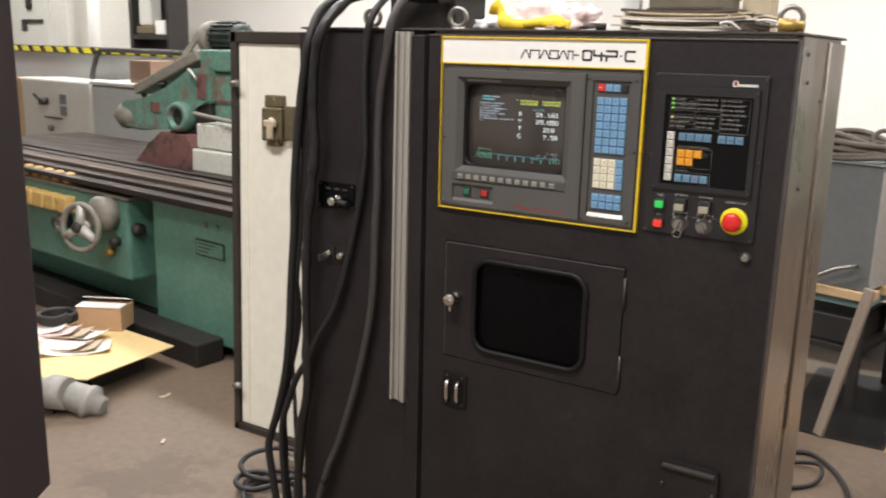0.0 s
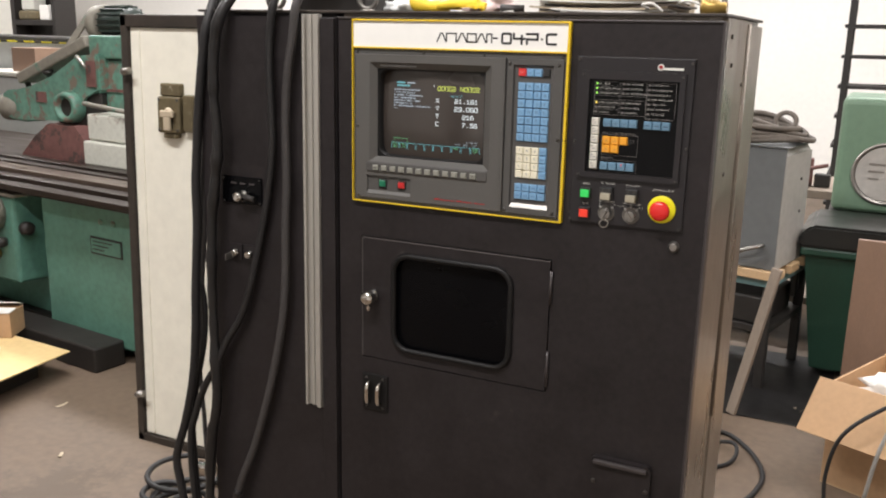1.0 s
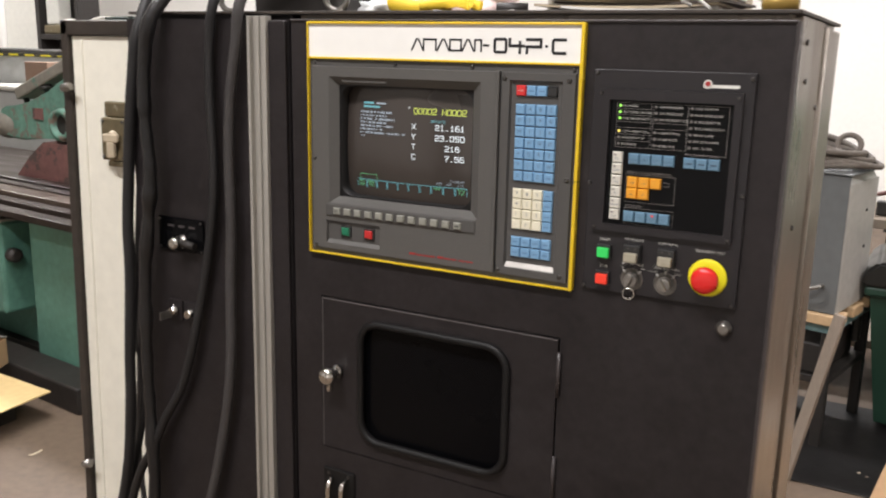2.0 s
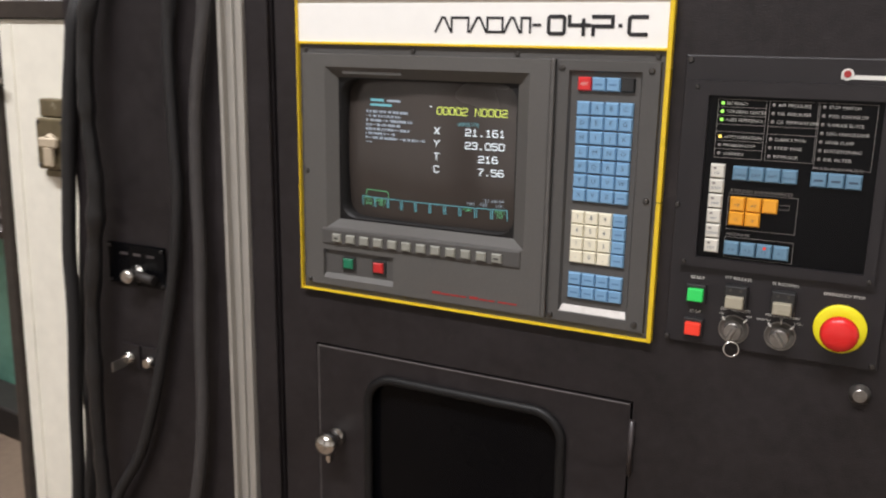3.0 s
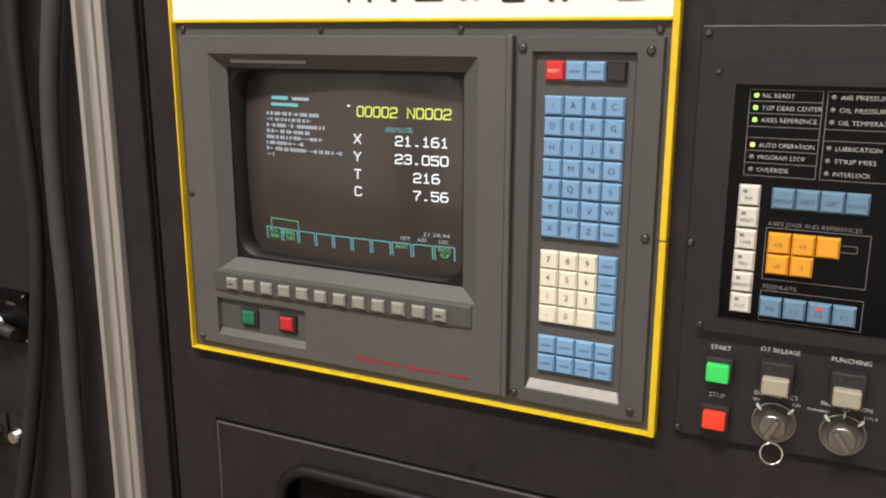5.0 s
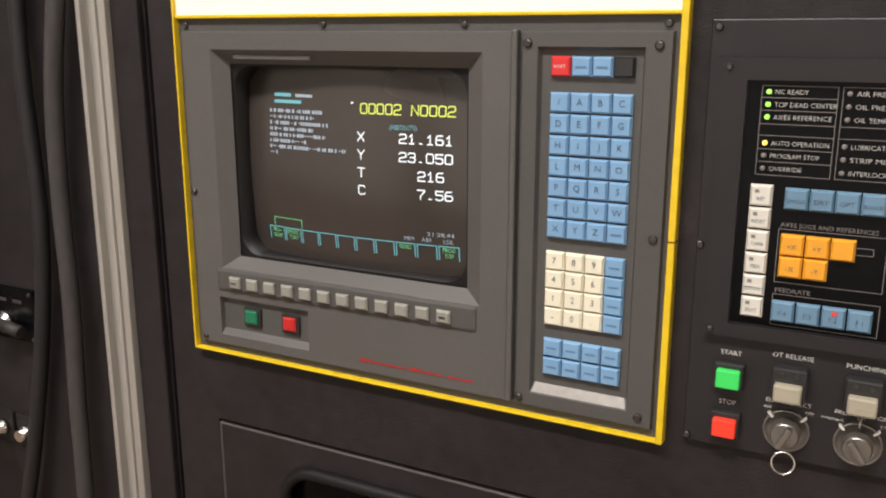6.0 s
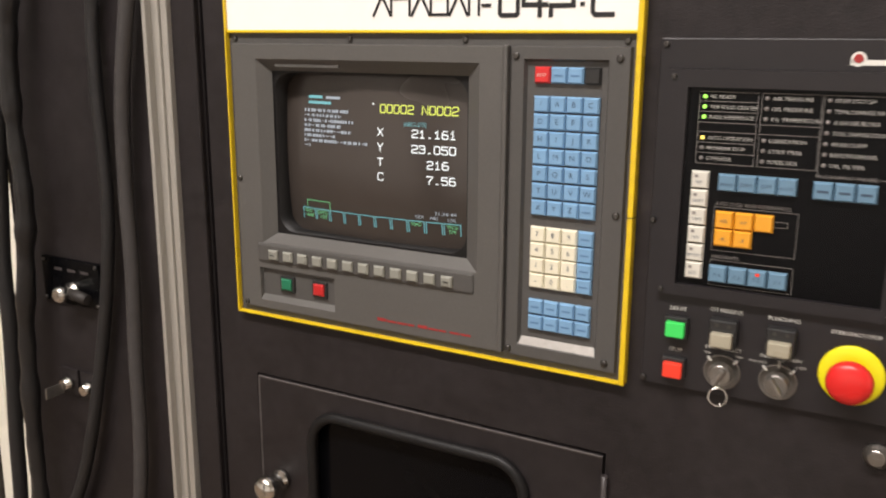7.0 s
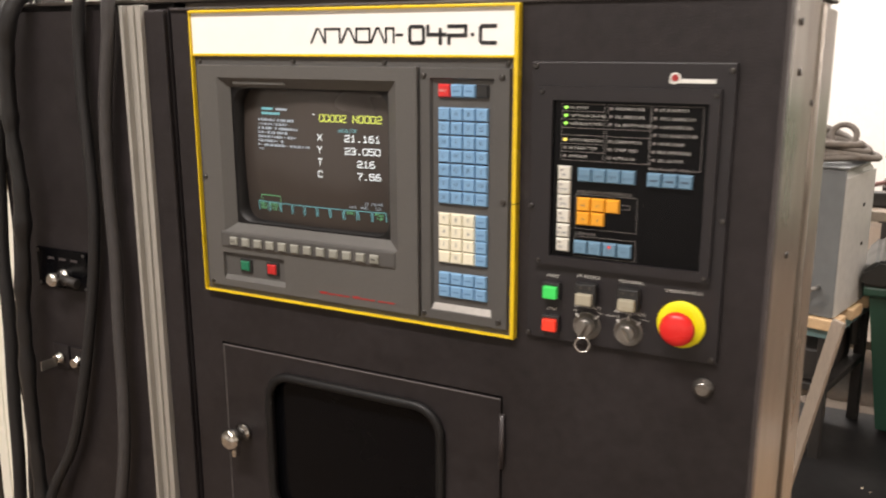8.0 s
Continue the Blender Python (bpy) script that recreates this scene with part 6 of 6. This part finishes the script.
for y in (4.46, 4.66):
    part("wheel", lathe(bmesh.new(), (-0.12, y - 0.02, 0.075), (0, 1, 0), [(0, 0.075), (0.04, 0.075)], 20), BIN_BLACK, wheelie)
solo("brown_board", cube(-0.055, 0.58, 3.90, 3.925, 0, 0.775, 0.003), BROWN, (0.2, 3.91, 0), "brown hardboard panel standing on edge", "board")

press = thing("green_machine", (0.25, 5.0, 0), "pale green machine head with a round dial on a dark stand", "machine")
bm = cube(-0.190, 0.75, 4.80, 5.3, 0.765, 1.328, 0.035, segments=4)
part("housing", bm, PALEGREEN, press)
part("base", cube(-0.200, 0.75, 4.775, 5.3, 0.70, 0.757, 0.01), BLACKIRON, press)
part("stand", cube(-0.02, 0.70, 4.85, 5.25, 0.0, 0.70, 0.01), BLACKIRON, press)
part("clip", cube(0.02, 0.14, 4.755, 4.78, 0.715, 0.74, 0.006), CHROME, press)
dial = part("dial", lathe(bmesh.new(), (0.035, 4.802, 0.965), (0, -1, 0), [(0, 0.152), (0.012, 0.152), (0.014, 0.140), (0.006, 0.138), (0.006, 0.0)], 40), STEEL, press, "round steel dial")
part("dial_face", lathe(bmesh.new(), (0.035, 4.7965, 0.965), (0, -1, 0), [(0, 0.132), (0.003, 0.130)], 36), GALV, press)
for k in range(3):
    part("text_bar", cube(-0.04, 0.05 - 0.02 * k, 4.7915, 4.7925, 1.005 - 0.035 * k, 1.015 - 0.035 * k), STEEL, press)
for ob in press.children:
    for v in ob.data.vertices:
        v.co += Vector((-0.01, 0, -0.035 if v.co.z > 0.02 else 0)) * S
table = thing("work_bench", (-0.3, 5.9, 0), "pale workbench against the far side", "workbench")
part("top", cube(-1.2, 0.9, 5.55, 6.2, 0.66, 0.71, 0.005), WOOD_GREY, table)
for x in (-1.1, 0.8):
    for y in (5.62, 6.12):
        part("leg", cube(x - 0.03, x + 0.03, y - 0.03, y + 0.03, 0, 0.66), BLACKIRON, table)
vise = thing("hand_clamp", (-0.36, 5.7, 0.71), "dark red clamp standing on the workbench", "clamp")
part("jaw", cube(-0.39, -0.34, 5.66, 5.72, 0.712, 0.88, 0.01), RED_OLD, vise)
part("jaw", cube(-0.33, -0.24, 5.66, 5.72, 0.712, 0.79, 0.01), BLACKIRON, vise)
part("screw_handle", rod(bmesh.new(), (-0.40, 5.65, 0.81), (-0.26, 5.63, 0.85), 0.012, seg=8), RED_OLD, vise)
rack = thing("storage_rack", (0.4, 7.2, 0), "dark steel storage rack against the white wall", "rack")
for x in (-0.27, 1.3):
    for y in (7.0, 7.4):
        part("upright", cube(x - 0.02, x + 0.02, y - 0.02, y + 0.02, 0, 2.6, 0.003), BLACKIRON, rack)
for k in range(11):
    part("shelf", cube(-0.31, 1.3, 6.99, 7.41, 0.182 + 0.21 * k, 0.206 + 0.21 * k, 0.003), BLACKIRON, rack)
carton = thing("open_carton", (0.15, 3.5, 0), "open cardboard carton with hanging flap and hose inside", "carton")
CM = Matrix.Translation((-0.078, 3.27, 0)) @ Matrix.Rotation(math.atan2(-0.40, 0.917), 4, "Z")


def cpart(name, bm, m, label=""):
    bm.transform(CM)
    return part(name, bm, m, carton, label)


W, D, HB = 0.52, 0.42, 0.39
cpart("bottom", cube(0.0, W, 0.0, D, 0.0, 0.006), CARD_IN)
cpart("side", cube(0, W, 0, 0.006, 0.006, HB), CARD)
cpart("side", cube(0, W, D - 0.006, D, 0.006, HB), CARD)
cpart("side", cube(0, 0.006, 0.006, D - 0.006, 0.006, HB), CARD)
cpart("side", cube(W - 0.006, W, 0.006, D - 0.006, 0.006, HB), CARD)


def flap(x0, x1, depth, tilt, z, y):
    bm = cube(x0, x1, -depth, 0, -0.003, 0.003)
    bmesh.ops.rotate(bm, cent=(0, 0, 0), matrix=Matrix.Rotation(radians(tilt), 3, "X"), verts=bm.verts)
    bmesh.ops.translate(bm, vec=(0, y, z), verts=bm.verts)
    return bm


cpart("flap", flap(-0.045, W + 0.02, 0.21, 50, HB, -0.002), CARD, "folded-out carton flap")


bm2 = flap(0, W, 0.18, 150, 0, 0)
bmesh.ops.translate(bm2, vec=(0, D, HB), verts=bm2.verts)
cpart("flap", bm2, CARD_IN)

cpart("filling", cube(0.01, W - 0.01, 0.01, D - 0.01, 0.006, 0.30, 0.004), CARD_IN)
lump("white_film", CM @ Vector((0.14, 0.16, 0.301)), (0.10, 0.07, 0.06), PAPER, "crumpled white film sticking out of the carton", "plastic bag", 3.3, 0.7)
bm = cube(0.22, 0.36, 0.06, 0.16, 0.301, 0.36, 0.004)
bm.transform(CM)
solo("teal_box", bm, TEAL, CM @ Vector((0.29, 0.11, 0.301)), "small teal box lying in the carton", "box")
# added dark slab: the deep shade on the floor round the stand
solo("floor_mat", slab(bmesh.new(), rounded(-0.60, -0.08, 3.72, 4.62, 0.04, 3), 0.0, 0.004), RUBBER, (-0.3, 4.1, 0), "thin dark slab standing in for shade on the concrete floor", "mat")
hz = [CM @ Vector(p) for p in ((0.34, 0.10, 0.37), (0.30, 0.02, 0.43), (0.22, -0.09, 0.385), (0.13, -0.17, 0.28), (0.10, -0.19, 0.14), (0.11, -0.20, 0.02))]
solo("black_hose", tube(bmesh.new(), hz, 0.007, 8, 8), CABLE, hz[-1], "thin black hose hanging out of the carton", "hose")
hz = [CM @ Vector(p) for p in ((0.30, 0.06, 0.405), (0.27, -0.06, 0.400), (0.25, -0.16, 0.28), (0.235, -0.20, 0.10))]
gun = thing("grease_lance", hz[-1], "steel lance with bright tip on the carton flap", "lance")
part("tube", tube(bmesh.new(), hz, 0.007, 8, 8), GREYTOOL, gun)
part("tip", rod(bmesh.new(), hz[-1], hz[-1] + Vector((-0.005, -0.01, -0.075)), 0.008, 0.005, 10), CHROME, gun)
fl = [(-0.70, 3.20, 0.009), (-0.56, 3.42, 0.009), (-0.45, 3.50, 0.009), (-0.35, 3.40, 0.009), (-0.28, 3.25, 0.009), (-0.27, 3.10, 0.009), (-0.34, 2.92, 0.009), (-0.6, 2.7, 0.012)]
solo("floor_cable", tube(bmesh.new(), fl, 0.009, 8, 8), CABLE, fl[0], "black cable lying on the concrete floor", "cable", "cables on the floor")
fl = [(-0.75, 3.15, 0.009), (-0.50, 3.36, 0.014), (-0.39, 3.36, 0.032), (-0.40, 3.22, 0.009), (-0.60, 3.05, 0.012)]
solo("floor_cable", tube(bmesh.new(), fl, 0.008, 8, 8), CABLE, fl[0], "black cable lying on the concrete floor", "cable", "cables on the floor")
